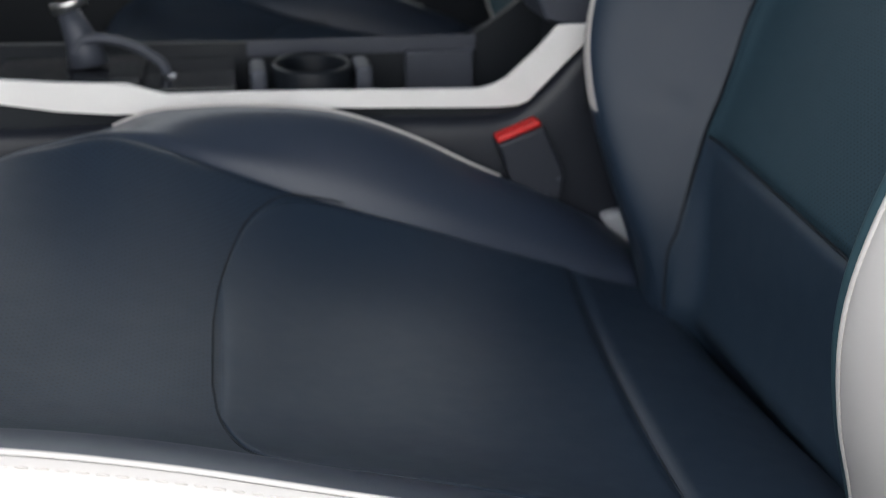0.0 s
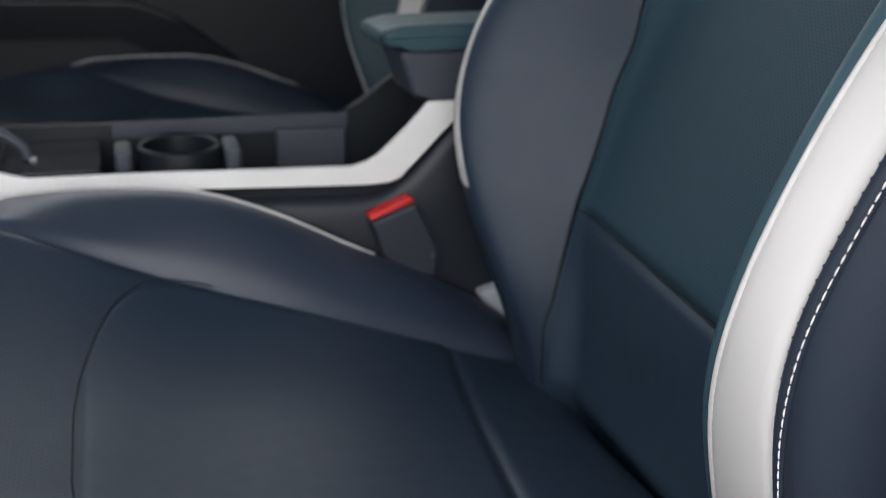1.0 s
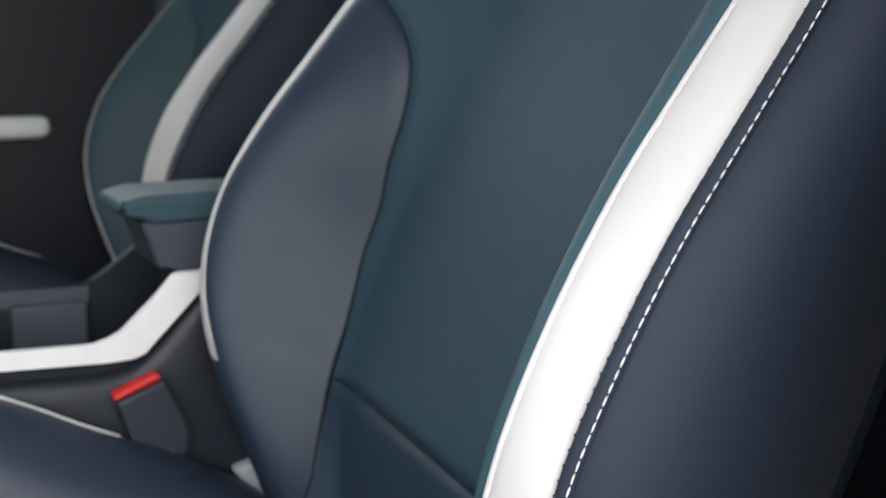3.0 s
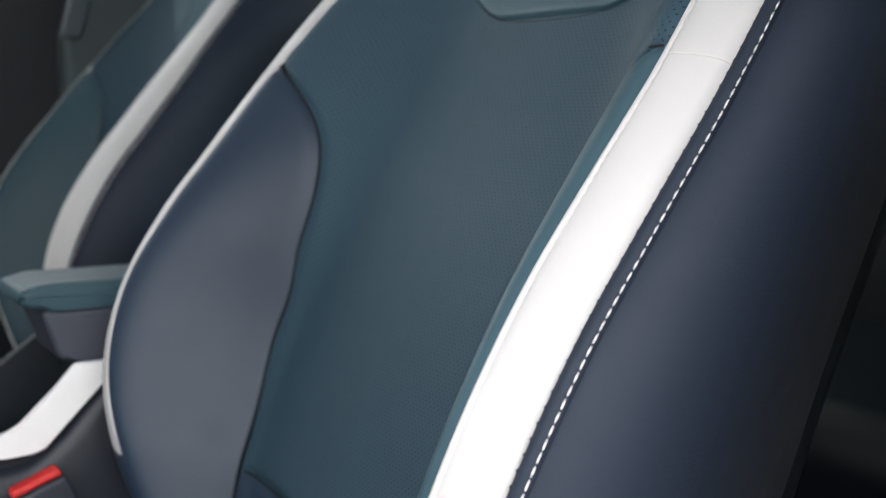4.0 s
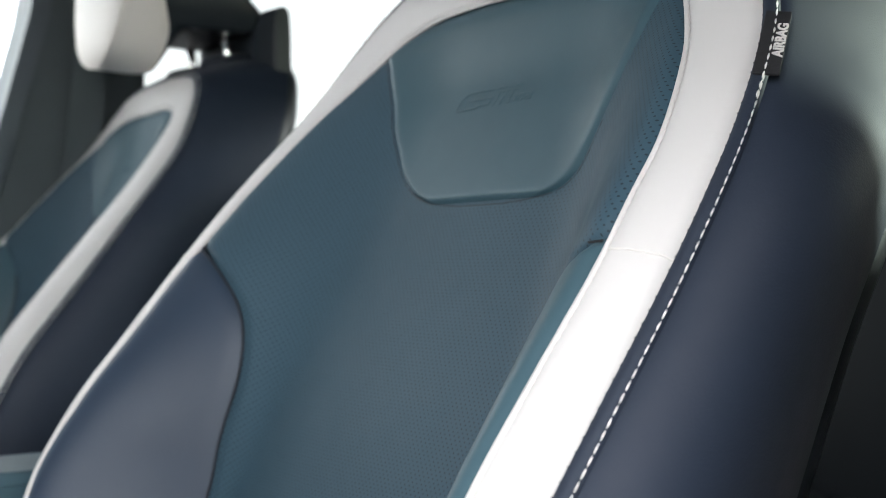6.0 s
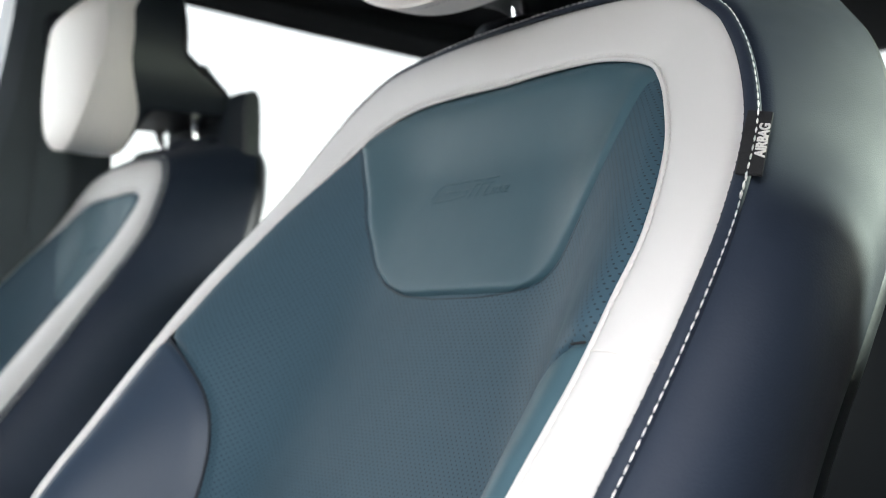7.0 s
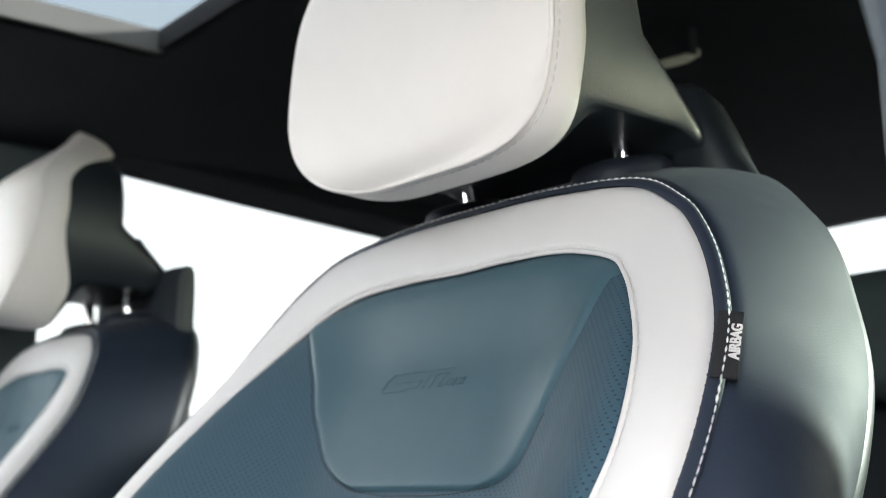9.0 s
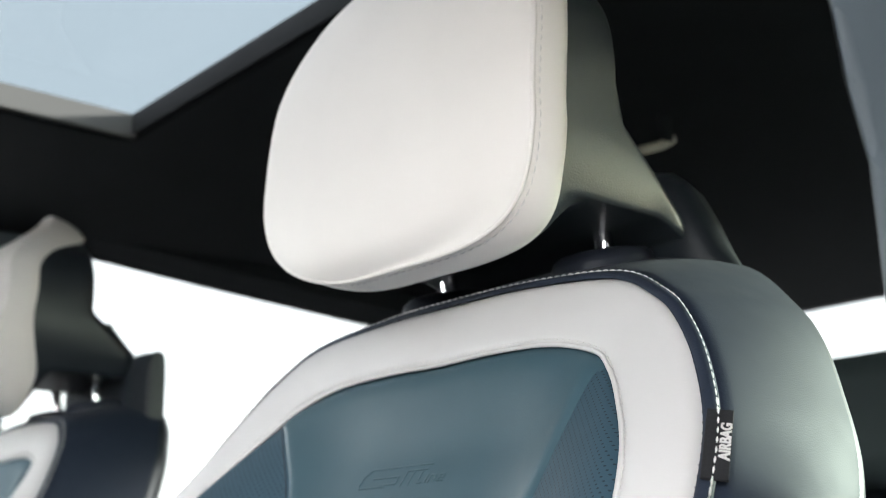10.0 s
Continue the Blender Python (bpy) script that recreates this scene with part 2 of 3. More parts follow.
# the seam between insert and bolster: up the back, across
SEAM = [(-.14, .157), (-.08, .157), (-.06, .1555), (0, .1598), (.02, .162), (.0725, .1685), (.105, .171), (.14, .1675), (.17, .166), (.2, .163),
        (.219, .163), (.235, .1655), (.25, .171), (.264, .1805), (.2755, .193), (.285, .207), (.2905, .2195), (.2935, .226)]
SEAM_TOP = .2935
LEAN = -0.0053


def seat_point(y, v, d):
    return BASE + v * UP + d * OUT + np.array([0.0, y, 0.0])


def inner_point(y, v, d):
    """A point of the padded front, which sits a little off centre in the frame."""
    return seat_point(y + LEAN, v, d)


def horseshoe(half, count):
    """The whole outline, from the near foot over the top to the far foot."""
    full = [(v, -y, d) for v, y, d in half] + [(v, y, d) for v, y, d in half[-2::-1]]
    return [seat_point(y, v, d) for v, y, d in spline(full, count)]


RIDGE_HALF = spline(RIDGE, 600)


def ridge_at(v):
    """Half width and height of the ridge."""
    return float(np.interp(v, RIDGE_HALF[:560, 0], RIDGE_HALF[:560, 1])), float(np.interp(v, RIDGE_HALF[:560, 0], RIDGE_HALF[:560, 2]))


def front_depth(y, v):
    """Height of the padded front: flat in the middle, then rising in a rounded bolster to the ridge."""
    yr, dr = ridge_at(v)
    mid = -0.010 * smooth(0.20, 0.34, v) * (1 - smooth(0.42, 0.484, v)) - 0.040 * smooth(0.03, -0.12, v) - 0.03 * smooth(-0.112, -0.14, v)
    start = hermite(v, [(-.14, .78), (0.0, .67), (.12, .60), (.20, .50), (.25, .44), (.35, .38), (.49, .36)])
    t = min(1.0, max(0.0, (min(1.0, abs(y) / max(yr, 1e-4)) - start) / (1 - start)))
    crown = (0.0036 if y < 0 else 0.0015) * (1 - math.exp(-(max(0.0, yr - abs(y)) / 0.006) ** 2))
    return mid + (dr - mid) * math.sin(t * math.pi / 2) ** 2.6 + crown * min(1.0, 3 * t) * (1 - smooth(0.40, 0.46, v))


RIDGE_LINE = np.array([((p - BASE)[1], (p - BASE) @ UP) for p in horseshoe(RIDGE, 401)])
SEAM_LINE = np.array([(hermite(v, SEAM), v) for v in np.linspace(-.14, SEAM_TOP, 160)])


def to_line(line, y, v):
    """Signed distance to a line of (y, v): plus to its right."""
    q = np.array((y, v))
    i = int(np.argmin(((line - q) ** 2).sum(axis=1)))
    i = min(max(i, 1), len(line) - 2)
    t = line[i + 1] - line[i - 1]
    t = t / np.linalg.norm(t)
    w = q - line[i]
    return float(w[0] * t[1] - w[1] * t[0])


def inside(y, v):
    """How far a place of the front lies inside the ridge of the white frame (minus: under the frame)."""
    return to_line(RIDGE_LINE, y, v)


def insert_half(v):
    return hermite(v, SEAM) if v < SEAM_TOP else ridge_at(v)[0]


def front_piece(name, v0, v1, material, parent, count=60, tilt=0.0):
    """A cover of the insert, rolled down into the seams round it. tilt: how its lower or upper seam leans across."""
    rows, uv = [], []
    high = v1 > 0.48
    for v in v0 + (v1 - v0) * edgy(count):
        half = max(insert_half(v) + 0.005 * smooth(0.30, 0.33, v), 0.137 if v > 0.466 else 0.0)
        row, ruv = [], []
        for u in edgy(71) * 2 - 1:
            y = u * half
            w = v + tilt * y * (1 - smooth(0.0, 0.08, abs(v - 0.004)))
            dist = abs(to_line(SEAM_LINE, abs(y), w)) if v < 0.32 else 1.0
            edge = inside(y, w) if v > 0.27 else 1.0
            d = front_depth(y, w) + rolled(min(dist, v - v0, 1.0 if high else v1 - v), 0.004, 0.0045) + rolled(max(edge, 0.0), 0.004, 0.004)
            row.append(inner_point(y, w, d - 0.35 * max(0.0, -edge)))
            ruv.append((y, w))
        rows.append(row)
        uv.append(ruv)
    return grid(name, rows, material, parent, uv)


PANEL_DOOR = [(.3437, .040), (.3445, .055), (.348, .080), (.354, .096), (.362, .105), (.372, .111), (.388, .121), (.41, .1345), (.43, .1425), (.46, .147), (.495, .150)]
PANEL_CONSOLE = [(.3437, .015), (.3455, .036), (.3475, .050), (.355, .072), (.3645, .0875), (.371, .0945), (.3825, .1028), (.399, .1135), (.42, .1225), (.448, .1385), (.458, .149), (.495, .190)]
PANEL_LOW = 0.3437


def panel_edge(v, side):
    """How far the padded shoulder panel reaches to the door (-1) or the console (1)."""
    table = PANEL_DOOR if side < 0 else PANEL_CONSOLE
    return min(hermite(v, table), max(insert_half(v), 0.134) + 0.003)


def build_seat(cy, tag_side, label):
    """One front seat at cy across the car; the airbag label sits on tag_side."""
    seat = tagged(new("car_seat"), label, "car seat", "front seats")
    seat.location = (0.1, cy, 0.42)
    if cy:
        # the passenger seat: mirrored, a little further back and more reclined
        turn = Matrix.Rotation(0.024, 3, "Y")
        foot = Vector((0.1, 0.0, 0.42))
        base = Vector(BASE)
        seat.location = base + Vector((0.052, cy, 0.0185)) - turn @ (base - foot)
        seat.rotation_euler = turn.to_euler()
        seat.scale = (1.0, -0.76, 1.0)
    shift = np.array([-0.1, 0.0, -0.42])

    # cushion, seen from its own base
    def keep(ob):
        ob.matrix_basis = Matrix.Translation(Vector(shift))
        return ob

    keep(front_piece("backrest_insert", 0.004, 0.491, SLATE_HOLES, seat, 110, 0.05))
    keep(front_piece("lumbar_panel", -0.14, 0.004, LUMBAR, seat, 30, 0.05))

    # shoulder panel
    rows, uv = [], []
    for v in PANEL_LOW + (0.491 - PANEL_LOW) * edgy(60):
        low, high = -panel_edge(v, -1), panel_edge(v, 1)
        row, ruv = [], []
        for u in edgy(49):
            y = low + (high - low) * u
            dist = inside(y, v)
            pad = 0.0026 + rolled(min(y - low, high - y, (v - PANEL_LOW) * 1.5), 0.0048, 0.0045)
            pad = pad * smooth(0.0, 0.016, dist) + 0.0006 + rolled(max(dist, 0.0), 0.004, 0.004)
            row.append(inner_point(y, v, front_depth(y, v) + pad - 0.30 * max(0.0, -dist)))
            ruv.append((y, v))
        rows.append(row)
        uv.append(ruv)
    panel = keep(grid("shoulder_panel", rows, SLATE, seat, uv, label="smooth slate leather shoulder panel with a pressed emblem"))

    edge_v = list(0.462 - (0.462 - PANEL_LOW) * edgy(70))
    line = [(panel_edge(v, 1), v) for v in edge_v] + [(y, PANEL_LOW - 0.0004) for y in np.linspace(0.012, -0.036, 8)] + [(-panel_edge(v, -1), v) for v in edge_v[::-1]]
    line = [(y, v) for y, v in line if inside(y, v) > 0.004]
    keep(tube("panel_seam", [inner_point(y, v, front_depth(y, v) - 0.0006) for y, v in line if y > -0.118], 0.0008, GROOVE, seat, 6))
    keep(tube("lumbar_seam", [inner_point(y, 0.004 + 0.05 * y, front_depth(y, 0.004) - 0.0028) for y in np.linspace(-0.158, 0.158, 30)], 0.0010, GROOVE, seat, 6))
    for side in (-1, 1):
        keep(tube("bolster_seam", [inner_point(side * y, v, front_depth(side * y, v) - 0.0028) for y, v in (SEAM_LINE[6:] if side > 0 else SEAM_LINE[6:-14])], 0.0011, GROOVE, seat, 6))

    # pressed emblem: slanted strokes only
    bm = bmesh.new()
    def stroke(line, wide=0.0010, thick=0.0004):
        pts = [np.array((y - 0.40 * (v - 0.410), 0.4150 + (v - 0.4133) * 0.86)) for y, v in line]
        for p, q in zip(pts, pts[1:]):
            t = (q - p) / np.linalg.norm(q - p)
            n = np.array((-t[1], t[0])) * wide / 2
            low = [p - n - t * wide / 2, q - n + t * wide / 2, q + n + t * wide / 2, p + n - t * wide / 2]
            a = [bm.verts.new(inner_point(y, v, front_depth(y, v) + 0.0022)) for y, v in low]
            b = [bm.verts.new(inner_point(y, v, front_depth(y, v) + 0.0032 + thick)) for y, v in low]
            bm.faces.new(b)
            for i in range(4):
                bm.faces.new((a[i], a[(i + 1) % 4], b[(i + 1) % 4], b[i]))
    for line in ([(.013, .4200), (.041, .4200), (.045, .4150), (.0455, .4080), (.043, .4065), (.020, .4065)],
                 [(.034, .4130), (.010, .4130), (.010, .4080), (.024, .4080)],
                 [(.009, .4200), (-.016, .4200)], [(.004, .4165), (-.014, .4165)],
                 [(.004, .4165), (.004, .4065)], [(-.003, .4165), (-.003, .4065)],
                 [(-.011, .4150), (-.011, .4070), (-.015, .4070)], [(-.018, .4070), (-.018, .4115)],
                 [(-.021, .4070), (-.021, .4115), (-.025, .4115), (-.025, .4070)],
                 [(-.034, .4072), (-.029, .4072), (-.029, .4115), (-.033, .4115), (-.033, .4093), (-.029, .4093)]):
        stroke(line)
    part("emblem", bm, SLATE, panel)
    # bolsters: the inner faces from the seam to the ridge
    for side in (-1, 1):
        rows, uv = [], []
        for v in -0.14 + (SEAM_TOP + 0.14) * edgy(70):
            ys = hermite(v, SEAM)
            yr = max(ridge_at(v)[0], ys + 0.0005)
            row, ruv = [], []
            for t in edgy(30):
                y = ys + (yr - ys) * t
                d = front_depth(side * y, v) + rolled(abs(to_line(SEAM_LINE, y, v)), 0.004, 0.0045) + rolled(yr - y, 0.0015, 0.003)
                row.append(inner_point(side * y, v, d))
                ruv.append((y, v))
            rows.append(row)
            uv.append(ruv)
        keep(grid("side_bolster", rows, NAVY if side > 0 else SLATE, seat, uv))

    # white horseshoe frame between the ridge and the rim
    count = 201
    ridge, rim, rear = horseshoe(RIDGE, count), horseshoe(RIM, count), horseshoe(REAR, count)
    ridge = [p + np.array((0.0, LEAN, 0.0)) for p in ridge]
    rows, strip, side_rows, nrm = [], [], [], []
    for i in range(count):
        a, b, c = ridge[i], rim[i], rear[i]
        t = rim[min(i + 1, count - 1)] - rim[max(i - 1, 0)]
        n = np.cross(b - a, t)
        n /= np.linalg.norm(n) + 1e-9
        if n @ OUT < 0:
            n = -n
        nrm.append(n)
        row = []
        for s in edgy(14):
            e = rolled(s * np.linalg.norm(b - a) + 0.001, 0.0018, 0.003) + rolled((1 - s) * np.linalg.norm(b - a), 0.003, 0.0025)
            row.append(a + (b - a) * s + n * ((0.0022 if a[1] < 0 else 0.0045) * 4 * s * (1 - s) + e))
        rows.append(row)
        away = b - seat_point(0.0, 0.25, 0.0)
        away -= (away @ OUT) * OUT
        away /= np.linalg.norm(away)
        turn = 0.75 * away - 0.66 * OUT
        edge = b + 0.0082 * turn
        srow = []
        for s in edgy(8):
            srow.append(b + (edge - b) * s + (0.75 * OUT + 0.66 * away) * (0.0025 * math.sin(math.pi * s) ** 0.6 - 0.001))
        strip.append(srow)
        low = 1 - smooth(0.30, 0.42, (b - BASE) @ UP)
        ctrl = edge * (0.5 + 0.2 * low) + c * (0.5 - 0.2 * low) + away * (0.010 + (0.012 if cy == 0 and b[1] > 0 else 0.052) * low)
        side_rows.append([(1 - s) ** 2 * edge + 2 * s * (1 - s) * ctrl + s * s * c + away * rolled(s * 0.1, 0.003, 0.003) for s in np.r_[0, edgy(22)[1:]]])
    cut = [i for i in range(count) if ridge[i][1] > 0 and (ridge[i] - BASE) @ UP < -0.006][0]
    keep(grid("white_frame", rows[:cut + 1], WHITE, seat, label="off-white leather frame with tone-on-tone stitching"))
    keep(grid("bolster_foot", rows[cut:], NAVY, seat))
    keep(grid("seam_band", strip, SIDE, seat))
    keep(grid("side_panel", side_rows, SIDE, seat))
    bead = [a - 0.0010 * OUT for a in ridge if (a - BASE) @ UP > -0.006 or a[1] < 0]
    keep(tube("piping", bead, 0.0015 if cy == 0 else 0.0032, WHITE, seat, 8, "white piping along the ridge"))

    # the crease where the bolster's seam meets the frame on the door side
    yk, dk = ridge_at(0.289)
    if cy == 0:
        keep(tube("fold_crease", [inner_point(tag_side * (yk - q), 0.289 - 0.3 * q, front_depth(tag_side * (yk - q), 0.289 - 0.3 * q) + 0.0004) for q in (0.002, 0.005, 0.008)], 0.0006, TAG, seat, 6))

    # the cross seam in the white leather and the stitches
    k = [i for i in range(count) if ridge[i][1] * tag_side > 0 and (ridge[i] - BASE) @ UP < 0.287]
    k = k[-1] if tag_side < 0 else k[0]
    for kk in (k, count - 1 - k):
        keep(tube("cross_seam", [rows[kk][j] + nrm[kk] * 0.0002 for j in range(len(rows[kk]))], 0.0005, TONE, seat, 6))

    def stitches(name, line, normals, pitch, length, radius, parent, material):
        pts = [np.array(p) for p in line]
        seg = [np.linalg.norm(pts[i + 1] - pts[i]) for i in range(len(pts) - 1)]
        along = np.r_[0, np.cumsum(seg)]
        verts, faces = [], []
        s = 0.01
        while s + length < along[-1] - 0.01:
            ends = []
            for q in (s, s + length * 0.5, s + length):
                ends.append(np.array([np.interp(q, along, [p[m] for p in pts]) for m in range(3)]))
            i = int(np.searchsorted(along, s))
            n = normals[min(i, len(normals) - 1)]
            d = ends[2] - ends[0]
            d /= np.linalg.norm(d)
            w = np.cross(d, n)
            o = len(verts)
            for q, r, lift in ((ends[0], 0.45, 0.0), (ends[1], 1.0, 0.6), (ends[2], 0.45, 0.0)):
                for ang in range(6):
                    c, e = math.cos(ang * math.pi / 3), math.sin(ang * math.pi / 3)
                    verts.append(q + radius * r * (c * w + e * n) + n * radius * lift)
            for m in (0, 6):
                for ang in range(6):
                    nx = (ang + 1) % 6
                    faces.append((o + m + ang, o + m + nx, o + m + 6 + nx, o + m + 6 + ang))
            faces += [tuple(range(o, o + 6)), tuple(range(o + 12, o + 18))]
            s += pitch
        return mesh_object(name, verts, faces, material, parent)

    band_n = []
    for i in range(count):
        b = rim[i]
        away = b - seat_point(0.0, 0.25, 0.0)
        away -= (away @ OUT) * OUT
        away /= np.linalg.norm(away)
        band_n.append(0.75 * OUT + 0.66 * away)
    keep(stitches("contrast_stitching", [strip[i][5] + band_n[i] * 0.0006 for i in range(cut)], band_n, 0.0056, 0.0044, 0.00047, seat, THREAD))
    keep(stitches("edge_stitching", [rows[i][2] + nrm[i] * 0.0002 for i in range(cut)], nrm, 0.0055, 0.0036, 0.0004, seat, TONE))
    keep(stitches("edge_notch", [rows[i][-1] + nrm[i] * 0.0014 for i in range(cut)], nrm, 0.0066, 0.0015, 0.0008, seat, TAG))

    # back shell
    rows = []
    for s in edgy(14):
        row = []
        for c in rear:
            q = c - BASE
            y, v = q[1], q @ UP
            sc = 1 - 0.35 * s ** 2
            row.append(seat_point(y * sc, 0.2 + (v - 0.2) * (1 - 0.10 * s ** 2), q @ OUT - 0.034 * math.sin(s * math.pi / 2)))
        rows.append(row)
    mid = rows[-1]
    last = []
    for i in range(len(mid)):
        j = len(mid) - 1 - i
        last.append((mid[i] + mid[j]) / 2)
    rows.append(last)
    keep(grid("back_shell", rows, SHELL, seat, label="black grained plastic back shell"))
    # raised plate of the shell behind the head restraint
    bm = bmesh.new()
    prof = [(.655, 1.16), (.648, 1.26), (.645, 1.37), (.650, 1.394), (.661, 1.402), (.676, 1.395), (.686, 1.35), (.692, 1.25), (.694, 1.16)]
    if cy:
        prof = [(.655, 1.16), (.648, 1.26), (.645, 1.37), (.650, 1.388), (.660, 1.393), (.674, 1.392), (.683, 1.384), (.687, 1.36), (.692, 1.25), (.694, 1.16)]
    secs = []
    for y in np.linspace(-0.152, 0.152, 29):
        drop = 0.012 * smooth(0.05, 0.105, abs(y)) + 0.07 * smooth(0.098, 0.150, abs(y))
        thin = 1.0 - 0.55 * smooth(0.11, 0.152, abs(y))
        drop = drop if cy == 0 else 0.0
        secs.append([bm.verts.new((.67 + (x - .67) * thin, y, z - drop * (z - 1.16) / 0.23)) for x, z in prof])
    for i in range(len(secs) - 1):
        for j in range(len(prof) - 1):
            bm.faces.new((secs[i][j], secs[i][j + 1], secs[i + 1][j + 1], secs[i + 1][j]))
    bm.faces.new(secs[0])
    bm.faces.new(secs[-1][::-1])
    keep(part("back_plate", bm, SHELL, seat))

    # posts and their guides
    for y in (-0.073, 0.073):
        keep(tube("headrest_post", [(.633, y, 1.28), (.6235, y, 1.34), (.614, y, 1.40)], 0.0060, CHROME, seat, 16, "chrome post"))
        prof = [(0.0285, -0.012), (0.0285, 0.000), (0.0272, 0.004), (0.0235, 0.0072), (0.0175, 0.0085), (0.0085, 0.0088), (0.0062, 0.0080), (0.0, 0.0080)]
        keep(grid("post_guide", [[(.622 + 1.2 * r * math.cos(w), y + r * math.sin(w), 1.3300 + z + 0.25 * r * math.cos(w)) for w in np.linspace(0, 2 * math.pi, 32, endpoint=False)] for r, z in prof], CONSOLE, seat, None, True, "dark grey post guide"))

    # head restraint: white pad and black rear shell
    head_c, head_hw, head_hh = (1.423, 0.1325, 0.101) if cy == 0 else (1.432, 0.1295, 0.1155)
    head_y, head_x = (0.003, 0.002) if cy == 0 else (0.010, -0.020)
    rows = []
    steps = 168

    def outline(r):
        row = []
        for w in np.linspace(0, 2 * math.pi, steps, endpoint=False):
            c, e = math.cos(w), math.sin(w)
            ex = 2.05 if cy else (2.6 if e > 0 else (4.3 if c < 0 else 2.25))
            row.append((math.copysign(abs(c) ** (2 / ex), c) * head_hw * r, math.copysign(abs(e) ** (2 / ex), e) * head_hh * r * ((1.05 if e > 0 else 1.0) if cy else (1.03 - 0.03 * c if e < 0 else 1.0))))
        return row
    for r in np.r_[0.001, edgy(26)[1:]]:
        row = []
        for y, z in outline(r):
            k = min(1.02, (abs(y / head_hw) ** 2.8 + abs(z / head_hh) ** 2.8) ** (1 / 2.8))
            xx = 0.491 + head_x + 0.011 * (y / head_hw) ** 2 + 0.008 * (z / head_hh) ** 2 + 0.009 * k ** 10 + 0.010 * (z / head_hh)
            lean = smooth(0.30, 1.0, z / head_hh) * (0.15 if cy == 0 else 1.0)
            row.append((xx + (0.026 if cy == 0 else 0.060) * lean, y * (1 - 0.20 * lean) + head_y, head_c + z))
        rows.append(row)
    rim_row = rows[-1]
    keep(grid("headrest_front", rows, CREAM, seat, None, True, "off-white leather headrest pad"))
    keep(tube("headrest_piping", [np.array(p) + [0.001, 0, 0] for p in rim_row + rim_row[:1]], 0.0016, CREAM, seat, 6))
    rows = []
    for r in edgy(14):
        row = []
        for x, y, z in rim_row:
            zz = (z - head_c) / head_hh
            back = (0.024 if cy == 0 else 0.030) + 0.016 * smooth(0.2, 1.0, zz) + (0.006 if cy == 0 else -0.008) * smooth(-0.60, -1.0, zz)
            if cy:
                back += 0.040 * smooth(-0.05, -0.95, zz) - 0.008 * smooth(0.2, 1.0, zz)
            sc = 1.0 + 0.022 * math.sin(math.pi * min(1.0, r * 0.8)) - 0.012 * smooth(0.8, 1.0, r)
            fall = 0.016 * r ** 1.5 * smooth(0.5, 1.0, zz) if cy else 0.0
            row.append((x + 0.002 + back * r, head_y + (y - head_y) * sc, head_c + (z - head_c) * sc - fall))
        rows.append(row)
    edge_row = rows[-1]
    keep(grid("headrest_border", rows, CREAM, seat, None, True))
    nn = [np.array((0, p[1] - head_y, p[2] - head_c)) / (np.linalg.norm((p[1] - head_y, p[2] - head_c)) + 1e-9) for p in rim_row]
    keep(stitches("headrest_stitching", [np.array(rows[3][i]) + nn[i] * 0.0004 for i in range(steps)], nn, 0.0062, 0.0042, 0.0005, seat, TONE))
    # rear shell: straight behind the head, then a slope back to a tip low down over the posts
    rows = []
    for r in np.r_[edgy(20)[:-1], 0.97, 1.0]:
        row = []
        for x, y, z in edge_row:
            zl = max(z, head_c - (0.073 if cy == 0 else 0.070)) - 0.004 * smooth(0.3, 1.0, (z - head_c) / head_hh)
            low = min(1.0, max(0.0, (head_c - (0.019 if cy == 0 else 0.0015) - zl) / (0.050 if cy == 0 else 0.047)))
            end = (0.592 + 0.068 * low) if cy == 0 else (0.593 + 0.058 * low)
            blunt = max(0.0, r - 0.86) / 0.14
            zf = z + (zl - z) * smooth(0.0, 0.22, r) + (-0.010 * smooth(0.68, 0.95, r) + 0.003 * blunt ** 2 if cy == 0 else 0.006 * blunt ** 2) * low
            sc = 0.975 - 0.04 * r - 0.05 * blunt ** 2
            row.append((x + (end - x) * r, head_y + (y - head_y) * sc, zf))
        rows.append(row)
    cap = rows[-1]
    cx = np.mean(np.array(cap), axis=0)
    for r in (0.8, 0.4, 0.01):
        rows.append([(p[0] + 0.003 * (1 - r), cx[1] + (p[1] - cx[1]) * r, cx[2] + (p[2] - cx[2]) * r) for p in cap])
    keep(grid("headrest_shell", rows, HEAD_SHELL if cy == 0 else SHELL, seat, None, True, "black grained plastic headrest shell"))

    # airbag label on the door side
    i = min(range(count), key=lambda j: abs((rim[j] - BASE) @ UP - 0.4015) + (10 if rim[j][1] * tag_side < 0 else 0))
    tangent = rim[i + 3] - rim[i - 3]
    tangent /= np.linalg.norm(tangent)
    if tangent @ UP < 0:
        tangent = -tangent
    outward = np.array(strip[i][-1]) - np.array(strip[i][0])
    outward -= (outward @ tangent) * tangent
    outward = outward / np.linalg.norm(outward)
    normal = np.cross(tangent, -outward) * (1 if tag_side < 0 else -1)
    m = Matrix((( tangent[0], -outward[0], normal[0], 0), (tangent[1], -outward[1], normal[1], 0), (tangent[2], -outward[2], normal[2], 0), (0, 0, 0, 1)))
    if tag_side > 0:
        m = Matrix(((-tangent[0], -outward[0], normal[0], 0), (-tangent[1], -outward[1], normal[1], 0), (-tangent[2], -outward[2], normal[2], 0), (0, 0, 0, 1)))
    origin = np.array(strip[i][3]) + outward * 0.0036 + normal * 0.0026
    m.translation = Vector(origin)
    bm = bmesh.new()
    box(bm, -0.0212, 0.0212, -0.0058, 0.0058, -0.001, 0.0006, 0.0005)
